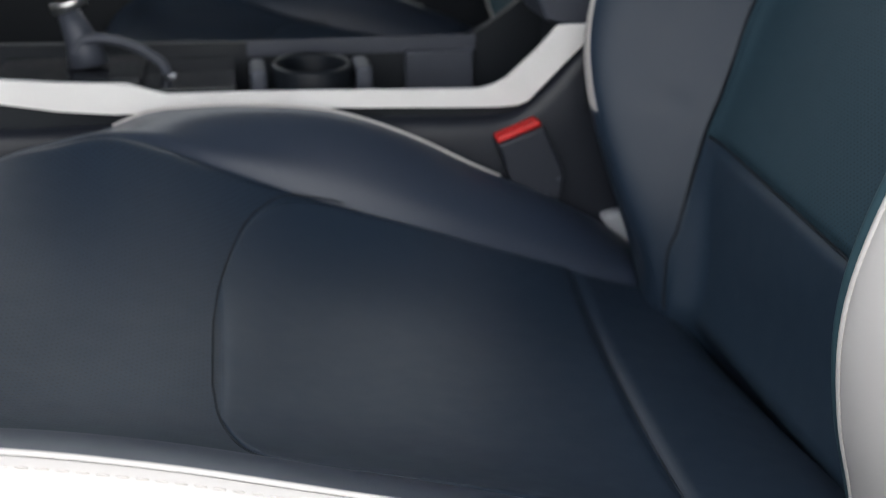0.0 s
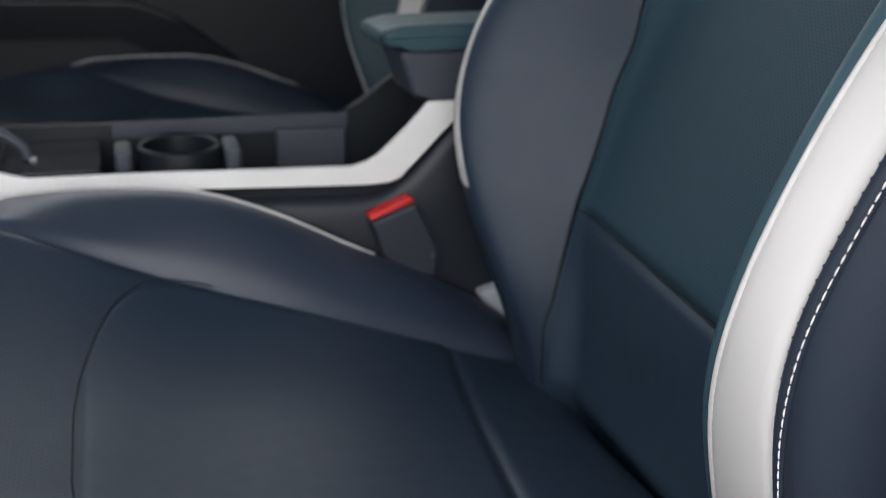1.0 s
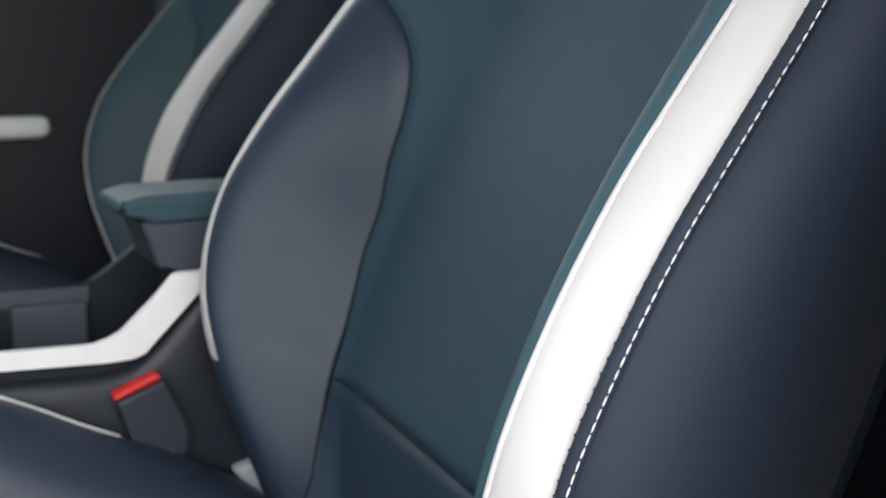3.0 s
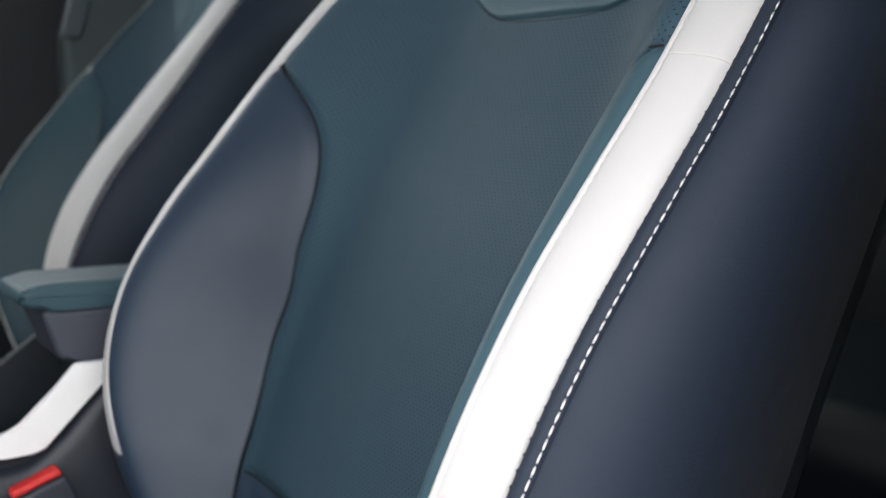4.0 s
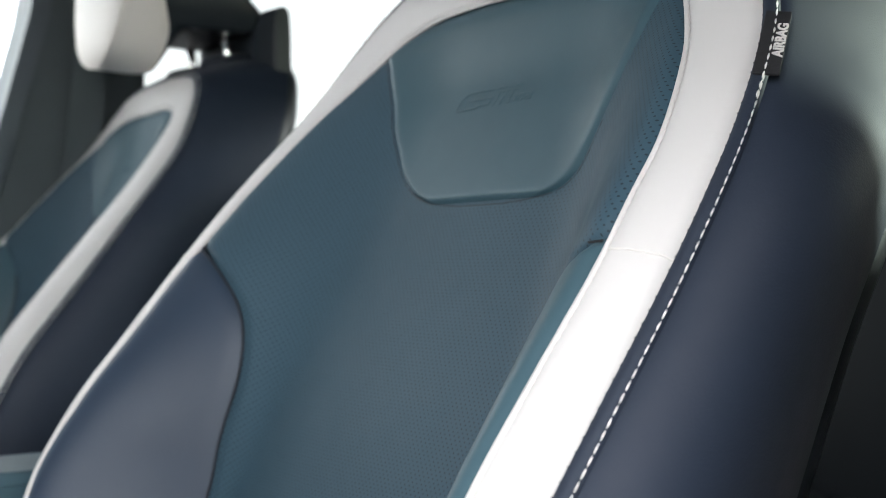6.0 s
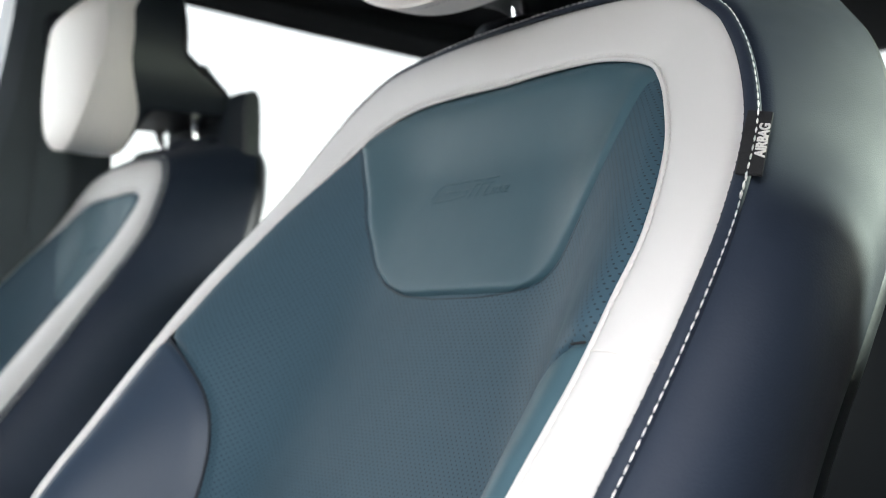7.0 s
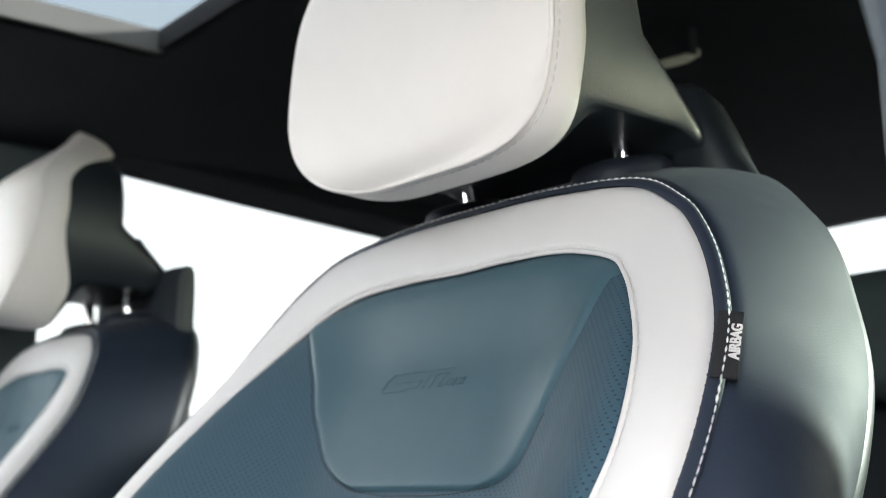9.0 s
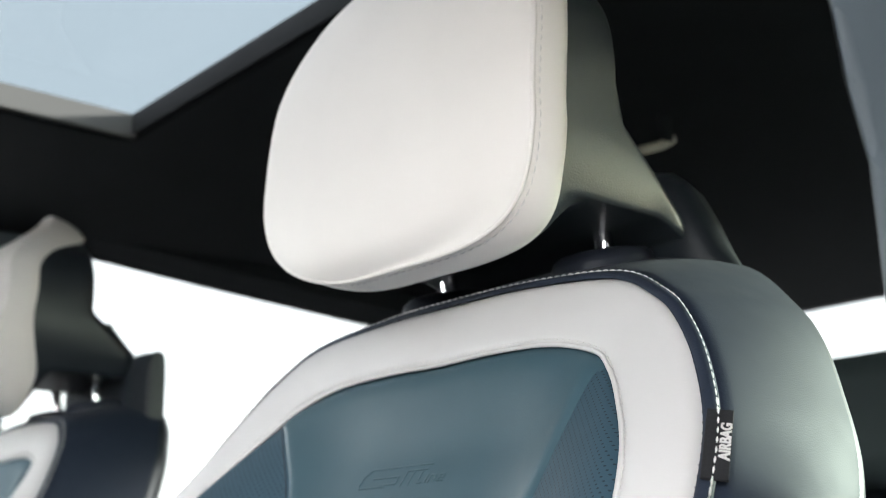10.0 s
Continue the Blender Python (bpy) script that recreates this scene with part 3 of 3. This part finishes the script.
    bmesh.ops.transform(bm, matrix=m, verts=bm.verts)
    label_ob = keep(part("airbag_label", bm, TAG, seat, "black woven airbag label"))
    keep(stitches("label_stitching", [np.array(strip[q][5]) + band_n[q] * 0.0036 for q in range(i - 5, i + 6)], band_n[i - 5:i + 6], 0.0060, 0.0044, 0.00055, seat, THREAD))
    txt = bpy.data.curves.new("airbag_text", "FONT")
    txt.body = "AIRBAG"
    txt.size = 0.0065
    txt.align_x, txt.align_y = "CENTER", "CENTER"
    txt.extrude = 0.0002
    txt.offset = 0.00020
    tmp = bpy.data.objects.new("tmp", txt)
    scene.collection.objects.link(tmp)
    bpy.context.view_layer.update()
    me = bpy.data.meshes.new_from_object(tmp.evaluated_get(bpy.context.evaluated_depsgraph_get()))
    bpy.data.objects.remove(tmp)
    me.transform(Matrix.Translation((0.001, -0.0034, 0.0009)))
    me.transform(m)
    me.materials.clear()
    me.materials.append(TONE)
    if cy == 0:
        word = new("label_word", me)
        word.parent = label_ob

    # ------------------------------------------------ cushion
    z_ridge = [(-.20, .786), (-.155, .811), (-.112, .823), (-.072, .8315), (-.0436, .8420), (-.0137, .8445), (.029, .8448), (.09, .8390), (.125, .8290), (.165, .8120), (.213, .7870), (.268, .7620), (.2925, .7492), (.317, .735), (.34, .719), (.37, .700)]
    z_seam = [(-.20, .786), (-.151, .826), (-.103, .8395), (-.061, .8435), (.0146, .814), (.08, .788), (.1676, .758), (.256, .7264), (.3257, .7035), (.365, .6975)]
    z_ridge_door = [(-.20, .8315), (-.14, .8465), (-.08, .8425), (-.014, .8297), (.052, .8125), (.12, .794), (.20, .768), (.29, .739), (.37, .714)]
    z_seam_door = [(-.20, .8015), (-.15, .8217), (-.085, .8212), (-.02, .811), (.053, .792), (.1425, .768), (.25, .734), (.33, .7197), (.37, .714)]

    def cushion(x, y):
        """Height of the padded top at a place of the cushion."""
        a = abs(y)
        w = 1.0 if cy else smooth(-0.16, 0.16, y)
        zs = hermite(x, z_seam) * w + hermite(x, z_seam_door) * (1 - w)
        zr = hermite(x, z_ridge if y > 0 or cy else z_ridge_door)
        sag = 0.008 + 0.047 * smooth(.33, .04, x) * smooth(-.19, -.06, x)
        if a <= 0.205:
            z = zs - sag * (1 - (a / 0.205) ** 2.4)
        else:
            t = min(1.0, (a - 0.205) / 0.057)
            z = zs + (zr - zs) * (1 - (1 - t) ** 2.0) - 0.030 * max(0.0, a - 0.262)
        z -= (0.010 + 0.032 * smooth(.32, -.02, x) + 0.016 * smooth(0.10, 0.26, y)) if cy else 0.0
        return z - 0.10 * smooth(-.17, -.25, x) ** 1.3 - 0.05 * smooth(.332, .40, x) ** 1.4

    def top_piece(name, x0, x1, half, material, lift=0.0, count=70, roll=(1, 1)):
        rows, uv = [], []
        for x in x0 + (x1 - x0) * edgy(count):
            h = half(x)
            row, ruv = [], []
            for u in edgy(61) * 2 - 1:
                y = u * h
                dist = min(h * (1 - abs(u)), (x - x0) if roll[0] else 1, (x1 - x) if roll[1] else 1)
                xs = x + 0.085 * y * smooth(0.06, 0.262, x)
                row.append(np.array((xs, y, cushion(xs, y) + lift + rolled(dist, 0.0035 + lift * 0.7, 0.0050))))
                ruv.append((y, xs))
            rows.append(row)
            uv.append(ruv)
        return keep(grid(name, rows, material, seat, uv))

    pad_front = [(.003, .040), (.006, .078), (.012, .112), (.02, .143), (.03, .167), (.045, .187), (.06, .198), (.09, .2045)]

    def pad_half(x):
        return min(0.2045, hermite(x, pad_front))

    top_piece("cushion_front", -0.24, 0.262, lambda x: 0.2045, SLATE_SHADE_HOLES, 0.0, 90, (0, 1))
    top_piece("thigh_pad", 0.003, 0.2615, pad_half, SLATE_SHADE, 0.0022, 80)
    top_piece("cushion_rear", 0.262, 0.40, lambda x: 0.2045, SLATE_SHADE, 0.0, 30)
    line = [(x, pad_half(x)) for x in 0.10 - 0.097 * edgy(50)]
    line += [(x, -y) for x, y in line[::-1]]
    keep(tube("pad_seam", [np.array((x, y, cushion(x, y) + 0.0000)) for x, y in line], 0.0008, GROOVE, seat, 6))
    keep(tube("rear_seam", [np.array((0.262 + 0.085 * y, y, cushion(0.262 + 0.085 * y, y) - 0.0032)) for y in np.linspace(-0.2, 0.2, 40)], 0.0007, GROOVE, seat, 6))
    for side in (-1, 1):
        rows, band, white = [], [], []
        bead = []
        for x in -0.24 + 0.63 * edgy(70):
            rows.append([np.array((x, side * a, cushion(x, side * a) + rolled(a - 0.205, 0.005, 0.0055))) for a in 0.205 + (0.262 - 0.205) * edgy(24)])
            z0 = cushion(x, side * 0.262)
            bead.append(np.array((x, side * 0.2616, z0 + 0.0008)))
            wr = []
            for t in edgy(18):
                a = 0.2625 + (0.028 if side < 0 else 0.004) * math.sin(t * math.pi / 2) + 0.004 * math.sin(math.pi * t)
                wr.append(np.array((x, side * a, z0 - 0.0005 - 0.115 * t ** 1.5)))
            white.append(wr)
        # on the console side the bolster narrows to a point at the front and dark leather goes round the corner
        tip = [i for i, r in enumerate(rows) if r[0][0] > -0.070][0] if side > 0 or cy else 0
        keep(grid("cushion_bolster", rows[tip:], CUSHION_LIT, seat))
        if tip:
            keep(grid("front_corner", rows[:tip + 1], SLATE_SHADE, seat))
            bead = [p for p in bead if -0.073 < p[0] < 0.235]
        keep(grid("cushion_side", white, WHITE if side < 0 else NAVY, seat, label="off-white leather cushion side with stitching" if side < 0 else "navy leather cushion side"))
        keep(tube("cushion_piping", bead, 0.0014 if cy == 0 else 0.0012, WHITE, seat, 8))
        nw = [np.array((0, side * 0.6, 0.8))] * len(white)
        if side < 0:
            keep(stitches("cushion_stitching", [w[3] + np.array((0, side * 0.0003, 0.0003)) for w in white], nw, 0.0075, 0.0050, 0.0006, seat, TONE))
    # frame and valance below
    bm = bmesh.new()
    box(bm, -0.21, 0.40, -0.275, 0.262, 0.50, 0.668, 0.03)
    keep(part("seat_valance", bm, BLACK, seat, "black plastic seat base"))
    for side in (-1, 1):
        bm = bmesh.new()
        box(bm, -0.22, 0.40, side * 0.2 - 0.02, side * 0.2 + 0.02, 0.42, 0.51, 0.004)
        keep(part("seat_rail", bm, SILVER, seat))
    return seat


build_seat(0.0, -1, "slate and navy leather seat with off-white frame, beside the open door")
build_seat(0.838, -1, "slate and navy leather passenger seat with an off-white frame")


# ---------------------------------------------------------------- floor, doors, pillars, roof
tagged(plain_box("floor", -1.1, 2.1, -0.50, 1.17, 0.36, 0.42, CARPET), "black carpeted car floor", "floor", kind="structure")
tagged(plain_box("ground", -400, 400, -400, 400, -0.2, 0.0, GROUND), "pale concrete ground under the car", "ground", kind="structure")
tagged(plain_box("sill", -0.75, 1.4, -0.55, -0.44, 0.36, 0.50, BODY, None, 0.02), "white painted door sill", "sill", kind="structure")

# far side: doors, pillars and two window openings
far = tagged(new("wall_far"), "black door trim and pillars on the passenger side", "car door", kind="structure")
plain_box("door_panel", -1.1, 0.50, 1.06, 1.13, 0.42, 1.245, BLACK, far, 0.012, "black plastic door panel")
plain_box("rear_door_panel", 0.52, 1.75, 1.06, 1.13, 0.42, 1.15, BLACK, far, 0.012)
prism("b_pillar", [(0.47, 0.42), (0.66, 0.42), (0.66, 1.45), (0.715, 1.60), (0.548, 1.60), (0.540, 1.53), (0.520, 1.42), (0.490, 1.31), (0.450, 1.17)], 1.02, 1.12, GREY, far, 0.012, "grey plastic pillar trim")
prism("window_seal", [(0.445, 1.17), (0.485, 1.31), (0.515, 1.42), (0.535, 1.53), (0.543, 1.60), (0.566, 1.60), (0.558, 1.53), (0.540, 1.42), (0.510, 1.31), (0.472, 1.17)], 1.010, 1.021, PILLAR, far, 0.004, "blue-grey rubber seal")
plain_box("rear_pillar", 1.45, 1.75, 1.00, 1.12, 1.10, 1.62, BLACK, far, 0.015)
prism("roof_rail", [(-1.1, 1.64), (1.8, 1.64), (1.8, 1.525), (1.275, 1.5645), (0.994, 1.584), (0.806, 1.599), (0.5, 1.604), (-0.2, 1.575), (-1.1, 1.22)], 0.985, 1.10, LINING, far, 0.01)
plain_box("door_strip", -0.80, 0.305, 1.035, 1.062, 0.939, 0.968, SATIN, far, 0.012, "satin white trim strip")
prism("door_pull", [(-0.5, 0.92), (0.07, 0.905), (0.13, 0.88), (0.21, 0.82), (0.16, 0.80), (0.05, 0.86), (-0.5, 0.86)], 1.045, 1.062, GLOSS, far, 0.006)
tagged(plain_box("window_1", 0.60, 1.50, 1.075, 1.079, 1.12, 1.60, DARK_TINT), "tinted rear side window", "window", kind="structure")
pane = tagged(plain_box("window_2", -1.0, 0.52, 1.075, 1.079, 1.12, 1.60, CLEAR), "clear front side window", "window", kind="structure")
pane.visible_shadow = False

# belt webbing running down the far pillar
belt = tagged(new("seat_belt"), "grey webbing seat belt hanging beside the far pillar", "seat belt")
prism("webbing", [(0.582, 1.50), (0.628, 1.50), (0.590, 1.15), (0.585, 0.60), (0.539, 0.60), (0.544, 1.15)], 0.996, 0.9985, GREY, belt, 0.0, "grey woven webbing")
plain_box("belt_anchor_loop", 0.575, 0.636, 0.988, 1.022, 1.490, 1.535, BLACK, belt, 0.008, "black plastic belt loop")

# roof with the panoramic opening
roof = tagged(new("ceiling"), "black fabric headliner round a glass roof", "ceiling", kind="structure")
bm = bmesh.new()
box(bm, -0.42, 1.9, -0.48, 0.045, 1.60, 1.618)
box(bm, -0.42, 1.9, 0.612, 1.10, 1.60, 1.618)
box(bm, 0.632, 1.9, 0.045, 0.612, 1.60, 1.618)
box(bm, -0.42, -0.25, 0.045, 0.612, 1.60, 1.618)
part("headliner", bm, LINING, roof)
bm = bmesh.new()
box(bm, -0.25, 0.632, 0.600, 0.612, 1.604, 1.628)
box(bm, -0.25, 0.632, 0.045, 0.053, 1.610, 1.628)
part("opening_frame", bm, FRAME, roof, "grey edge of the glass roof")
bm = bmesh.new()
box(bm, 0.625, 0.632, 0.053, 0.600, 1.606, 1.628)
part("rear_opening_frame", bm, LINING, roof)
tagged(plain_box("sunroof_glass", -0.30, 0.78, -0.05, 0.80, 1.632, 1.638, TINTED), "tinted panoramic roof glass", "window", kind="structure").visible_shadow = False
bm = bmesh.new()
box(bm, -0.45, 1.95, -0.44, -0.05, 1.640, 1.656)
box(bm, -0.45, 1.95, 0.80, 1.12, 1.640, 1.656)
box(bm, 0.78, 1.95, -0.05, 0.80, 1.640, 1.656)
box(bm, -0.45, -0.30, -0.05, 0.80, 1.640, 1.656)
tagged(part("roof", bm, BODY, None), "white painted car roof", "roof", kind="structure")

# the open front door, swung outward; unseen, added to shade the cushion
door = tagged(new("door_1"), "unseen open front door with black trim and white skin, added for shade", "car door", kind="structure")
prism("door_trim", [(-0.66, -0.52), (-0.60, -0.54), (-0.86, -1.52), (-0.92, -1.50)], 0.42, 1.10, BLACK, door, 0.012, "black plastic door trim", axis="z")
prism("door_skin", [(-0.71, -0.51), (-0.664, -0.522), (-0.924, -1.502), (-0.97, -1.49)], 0.36, 1.12, BODY, door, 0.012, "white painted door skin", axis="z")

# near side: pillar by the door opening, rear door, roof rail
near_side = tagged(new("wall_near"), "pillar and rear door on the driver's side", "car door", kind="structure")
plain_box("lower_trim", 0.457, 0.51, -0.424, -0.354, 0.45, 1.185, LINING, near_side, 0.006)
prism("pillar_trim", [(0.463, 1.19), (0.51, 1.19), (0.51, 1.595), (0.360, 1.595), (0.403, 1.44), (0.430, 1.375), (0.447, 1.342), (0.458, 1.316), (0.463, 1.287)], -0.424, -0.352, PILLAR, near_side, 0.006, "blue-grey plastic pillar trim")
plain_box("b_pillar", 0.372, 0.62, -0.50, -0.428, 0.45, 1.56, LINING, near_side, 0.010)
plain_box("sun_edge_blocker", 0.625, 0.945, -0.495, -0.425, 0.42, 1.60, LINING, near_side, 0.010)
plain_box("rear_door_panel", 0.95, 1.75, -0.50, -0.42, 0.42, 1.235, BLACK, near_side, 0.012)
tagged(plain_box("window_3", 0.90, 1.62, -0.462, -0.458, 1.15, 1.60, GREENISH), "green-tinted rear side window", "window", kind="structure")
plain_box("roof_rail", -0.42, 0.64, -0.50, -0.40, 1.56, 1.64, LINING, near_side, 0.01)
plain_box("rear_roof_rail", 0.645, 1.9, -0.50, -0.42, 1.59, 1.64, LINING, near_side, 0.01)
plain_box("rear_pillar", 1.60, 1.90, -0.50, -0.40, 1.10, 1.60, BLACK, near_side, 0.01)

# unseen windscreen, raked from cowl to roof; its dark tint keeps front light out
tagged(prism("windscreen", [(-0.42, 1.612), (-1.10, 1.135), (-1.10, 1.141), (-0.42, 1.619)], -0.45, 1.10, DIMMING), "unseen windscreen, tinted dark to hold off front light", "window", kind="structure")
# rear: bench, parcel wall and tailgate window
bench = tagged(new("rear_bench"), "dark leather rear bench with grey headrests", "rear seat")
plain_box("bench_cushion", 0.95, 1.45, -0.34, 1.02, 0.50, 0.80, BLACK, bench, 0.06)
prism("bench_back", [(1.35, 0.75), (1.52, 1.28), (1.62, 1.28), (1.58, 0.75)], -0.34, 1.02, BLACK, bench, 0.04)
for y in (0.0, 0.36, 0.72):
    plain_box("bench_headrest", 1.46, 1.56, y - 0.14, y + 0.14, 1.26, 1.43, GREY, bench, 0.04)
tail = tagged(new("wall_rear"), "black trimmed tailgate with its window", "tailgate", kind="structure")
plain_box("tailgate_lower", 1.95, 2.05, -0.45, 1.13, 0.42, 1.10, BLACK, tail, 0.01)
plain_box("tailgate_upper", 1.85, 1.95, -0.45, 1.13, 1.605, 1.68, BLACK, tail, 0.01)

tagged(plain_box("window_4", 1.955, 1.960, -0.44, 1.12, 1.08, 1.62, DARK_TINT), "rear window, dark tint added to cut the sun", "window", kind="structure")

# ---------------------------------------------------------------- centre console
console = tagged(new("center_console"), "black centre console with satin white edge trim", "console")
near_wall = [(-0.6282, 0.3902), (0.6258, 0.3902), (0.6258, 0.8500), (0.3227, 0.8865), (0.2830, 0.8845), (0.2234, 0.8322), (-0.0483, 0.8353), (-0.0639, 0.8458), (-0.6282, 0.8656)]
far_wall = [(-0.60, 0.42), (0.60, 0.42), (0.60, 0.90), (0.32, 0.912), (0.285, 0.890), (0.258, 0.870), (0.237, 0.855), (0.175, 0.852), (0.05, 0.858), (-0.60, 0.870)]
prism("console_side", near_wall, 0.297, 0.308, BLACK, console, 0.003)
prism("console_side", far_wall, 0.440, 0.455, BLACK, console, 0.004)
# the door-side shell with its rounded shoulder, a shadow gap below the white trim
shoulder = spline([(-0.6456, 0.8491), (-0.3129, 0.8366), (-0.1570, 0.8263), (-0.0739, 0.8268), (0.0301, 0.8268), (0.1340, 0.8247), (0.2099, 0.8226), (0.2401, 0.8237), (0.2546, 0.8294), (0.2754, 0.8470), (0.3040, 0.8772), (0.3419, 0.9084), (0.3939, 0.9188), (0.4771, 0.9188)], 90)
grid("console_shell", [[(x, y, max(z + dz, 0.45)) for y, dz in ((0.316, -0.002), (0.302, -0.0005), (0.295, -0.002), (0.2895, -0.006), (0.287, -0.012), (0.2855, -0.022), (0.284, -0.06), (0.282, -0.45))] for x, z in shoulder], CONSOLE, console, label="soft grey-black console side")
plain_box("tray_floor", -0.60, 0.30, 0.309, 0.439, 0.74, 0.77, BLACK, console, 0.002)
bm = bmesh.new()
box(bm, -0.60, 0.025, 0.309, 0.438, 0.80, 0.848, 0.004)
part("shift_panel", bm, GLOSS, console, "gloss black panel")


edge = [(-0.6414, 0.8888), (-0.3108, 0.8754), (-0.1528, 0.8650), (-0.1115, 0.8614), (-0.0588, 0.8588), (-0.0505, 0.8557), (-0.0412, 0.8506), (-0.0288, 0.8492), (0.0611, 0.8485), (0.1510, 0.8464),
        (0.2202, 0.8450), (0.2341, 0.8469), (0.2434, 0.8516), (0.2664, 0.8754), (0.2842, 0.8952), (0.3245, 0.8960), (0.3059, 0.8805), (0.2605, 0.8332), (0.2512, 0.8302),
        (0.2346, 0.8299), (0.1954, 0.8309), (0.1024, 0.8340), (-0.0712, 0.8351), (-0.1135, 0.8392), (-0.1548, 0.8464), (-0.3108, 0.8588), (-0.6414, 0.8712)]
prism("white_trim", edge, 0.2865, 0.2945, SATIN, console, 0.0018, "satin white trim along the console edge")
# cup holder, finned clips and rear bin
bm = bmesh.new()
n = 40
rings = []
for r, z in ((0.034, 0.77), (0.034, 0.853), (0.037, 0.857), (0.040, 0.853), (0.040, 0.77)):
    rings.append([bm.verts.new((0.0885 + 0.86 * r * math.cos(w), 0.36 + r * math.sin(w) * 1.1, z)) for w in np.linspace(0, 2 * math.pi, n, endpoint=False)])
for i in range(4):
    for j in range(n):
        bm.faces.new((rings[i][j], rings[i][(j + 1) % n], rings[i + 1][(j + 1) % n], rings[i + 1][j]))
part("cup_holder", bm, BLACK, console)
for x in (0.043, 0.131):
    plain_box("holder_clip", x - 0.007, x + 0.007, 0.335, 0.385, 0.78, 0.856, CLIP, console, 0.004, "pale grey spring clip")
plain_box("tray_rim", 0.035, 0.244, 0.4365, 0.4395, 0.846, 0.861, CLIP, console, 0.001, "lavender-grey tray rim")
plain_box("lit_wall_panel", 0.177, 0.240, 0.424, 0.436, 0.772, 0.850, CLIP, console, 0.003, "lavender-grey panel added for the light on the far wall")
plain_box("small_button", -0.031, -0.025, 0.357, 0.363, 0.846, 0.8505, PALE, console, 0.001, "pale blue button")
plain_box("bin_wall", 0.305, 0.318, 0.284, 0.441, 0.76, 0.892, BLACK, console, 0.003)

arm = tagged(new("armrest"), "black leather armrest lid on the console", "armrest")
prism("armrest_lid", [(0.246, 0.944), (0.2475, 0.949), (0.254, 0.9525), (0.268, 0.9545), (0.572, 0.957), (0.572, 0.938), (0.275, 0.934), (0.258, 0.936), (0.250, 0.939)], 0.299, 0.388, SLATE, arm, 0.006, "dark slate leather lid")
prism("armrest_box", [(0.263, 0.9345), (0.56, 0.9375), (0.58, 0.80), (0.34, 0.80), (0.330, 0.884), (0.277, 0.894)], 0.304, 0.384, CLIP, arm, 0.006, "lavender-grey leather body")

# seat belt buckle between seat and console
buckle = tagged(new("seat_belt_buckle"), "black seat belt buckle with a red release button", "buckle")
prism("buckle_body", [(0.2308, 0.8036), (0.2690, 0.8180), (0.2880, 0.7765), (0.2855, 0.7578), (0.2667, 0.7463), (0.2521, 0.7557), (0.2407, 0.7776)], 0.264, 0.284, BUCKLE, buckle, 0.0035)
prism("release_button", [(0.2296, 0.8092), (0.2640, 0.8232), (0.2678, 0.8180), (0.2312, 0.8040)], 0.266, 0.282, RED, buckle, 0.0022, "red release button")
for x, z in ((0.2825, 0.7735), (0.2720, 0.7600)):
    tube("stud", [(x, 0.2655, z), (x, 0.2625, z)], 0.0022, CLIP, buckle, 10)
tube("buckle_stalk", [(0.270, 0.274, 0.755), (0.290, 0.274, 0.725), (0.315, 0.272, 0.69)], 0.008, BLACK, buckle, 10)
anchor = tagged(new("belt_anchor"), "pale grey plastic belt anchor cover beside the seat", "anchor")
prism("anchor_cover", [(0.3203, 0.7365), (0.3440, 0.7428), (0.3532, 0.7277), (0.3662, 0.7020), (0.3474, 0.7077), (0.3293, 0.7240)], 0.266, 0.284, PALE, anchor, 0.005)

# ---------------------------------------------------------------- front end: dash, selector
dash = tagged(new("dashboard"), "unseen black dashboard in front of the seats, its top raised for shade", "dashboard", kind="structure")
prism("dash_body", [(-1.1, 0.42), (-0.62, 0.55), (-0.58, 0.90), (-0.62, 1.08), (-0.72, 1.14), (-1.1, 1.10)], -0.40, 1.06, BLACK, dash, 0.02)
selector = tagged(new("gear_selector"), "gear selector with satin silver collar on the console", "gear lever")
plain_box("selector_base", -0.17, -0.05, 0.32, 0.42, 0.845, 0.856, GLOSS, selector, 0.004)
tube("selector_boot", [(-0.096, 0.37, 0.858), (-0.098, 0.37, 0.872), (-0.103, 0.37, 0.888), (-0.108, 0.37, 0.902)], 0.017, CLIP, selector, 16, "lavender-grey leather boot", lambda q: 1.0 - 0.45 * q)
tube("selector_collar", [(-0.121, 0.37, 0.904), (-0.108, 0.37, 0.908), (-0.094, 0.37, 0.913)], 0.0055, SILVER, selector, 12, "satin silver collar")
tube("boot_frame", spline([(-0.106, 0.36, 0.868), (-0.098, 0.36, 0.880), (-0.079, 0.36, 0.881), (-0.056, 0.36, 0.874), (-0.036, 0.36, 0.860), (-0.032, 0.36, 0.850)], 24), 0.0045, CLIP, selector, 10)
plain_box("selector_knob", -0.135, -0.085, 0.345, 0.395, 0.914, 0.972, BLACK, selector, 0.016)

# small pale belt guide on the rear headliner
hook = tagged(new("belt_guide"), "beige plastic belt guide hanging from the headliner", "belt guide")
plain_box("bracket", 1.000, 1.014, 0.194, 0.206, 1.570, 1.602, LINING, hook, 0.003)
tube("guide_loop", [(0.955, 0.2, 1.548), (0.975, 0.2, 1.556), (1.0, 0.2, 1.566), (1.018, 0.2, 1.577)], 0.005, BEIGE, hook, 8)
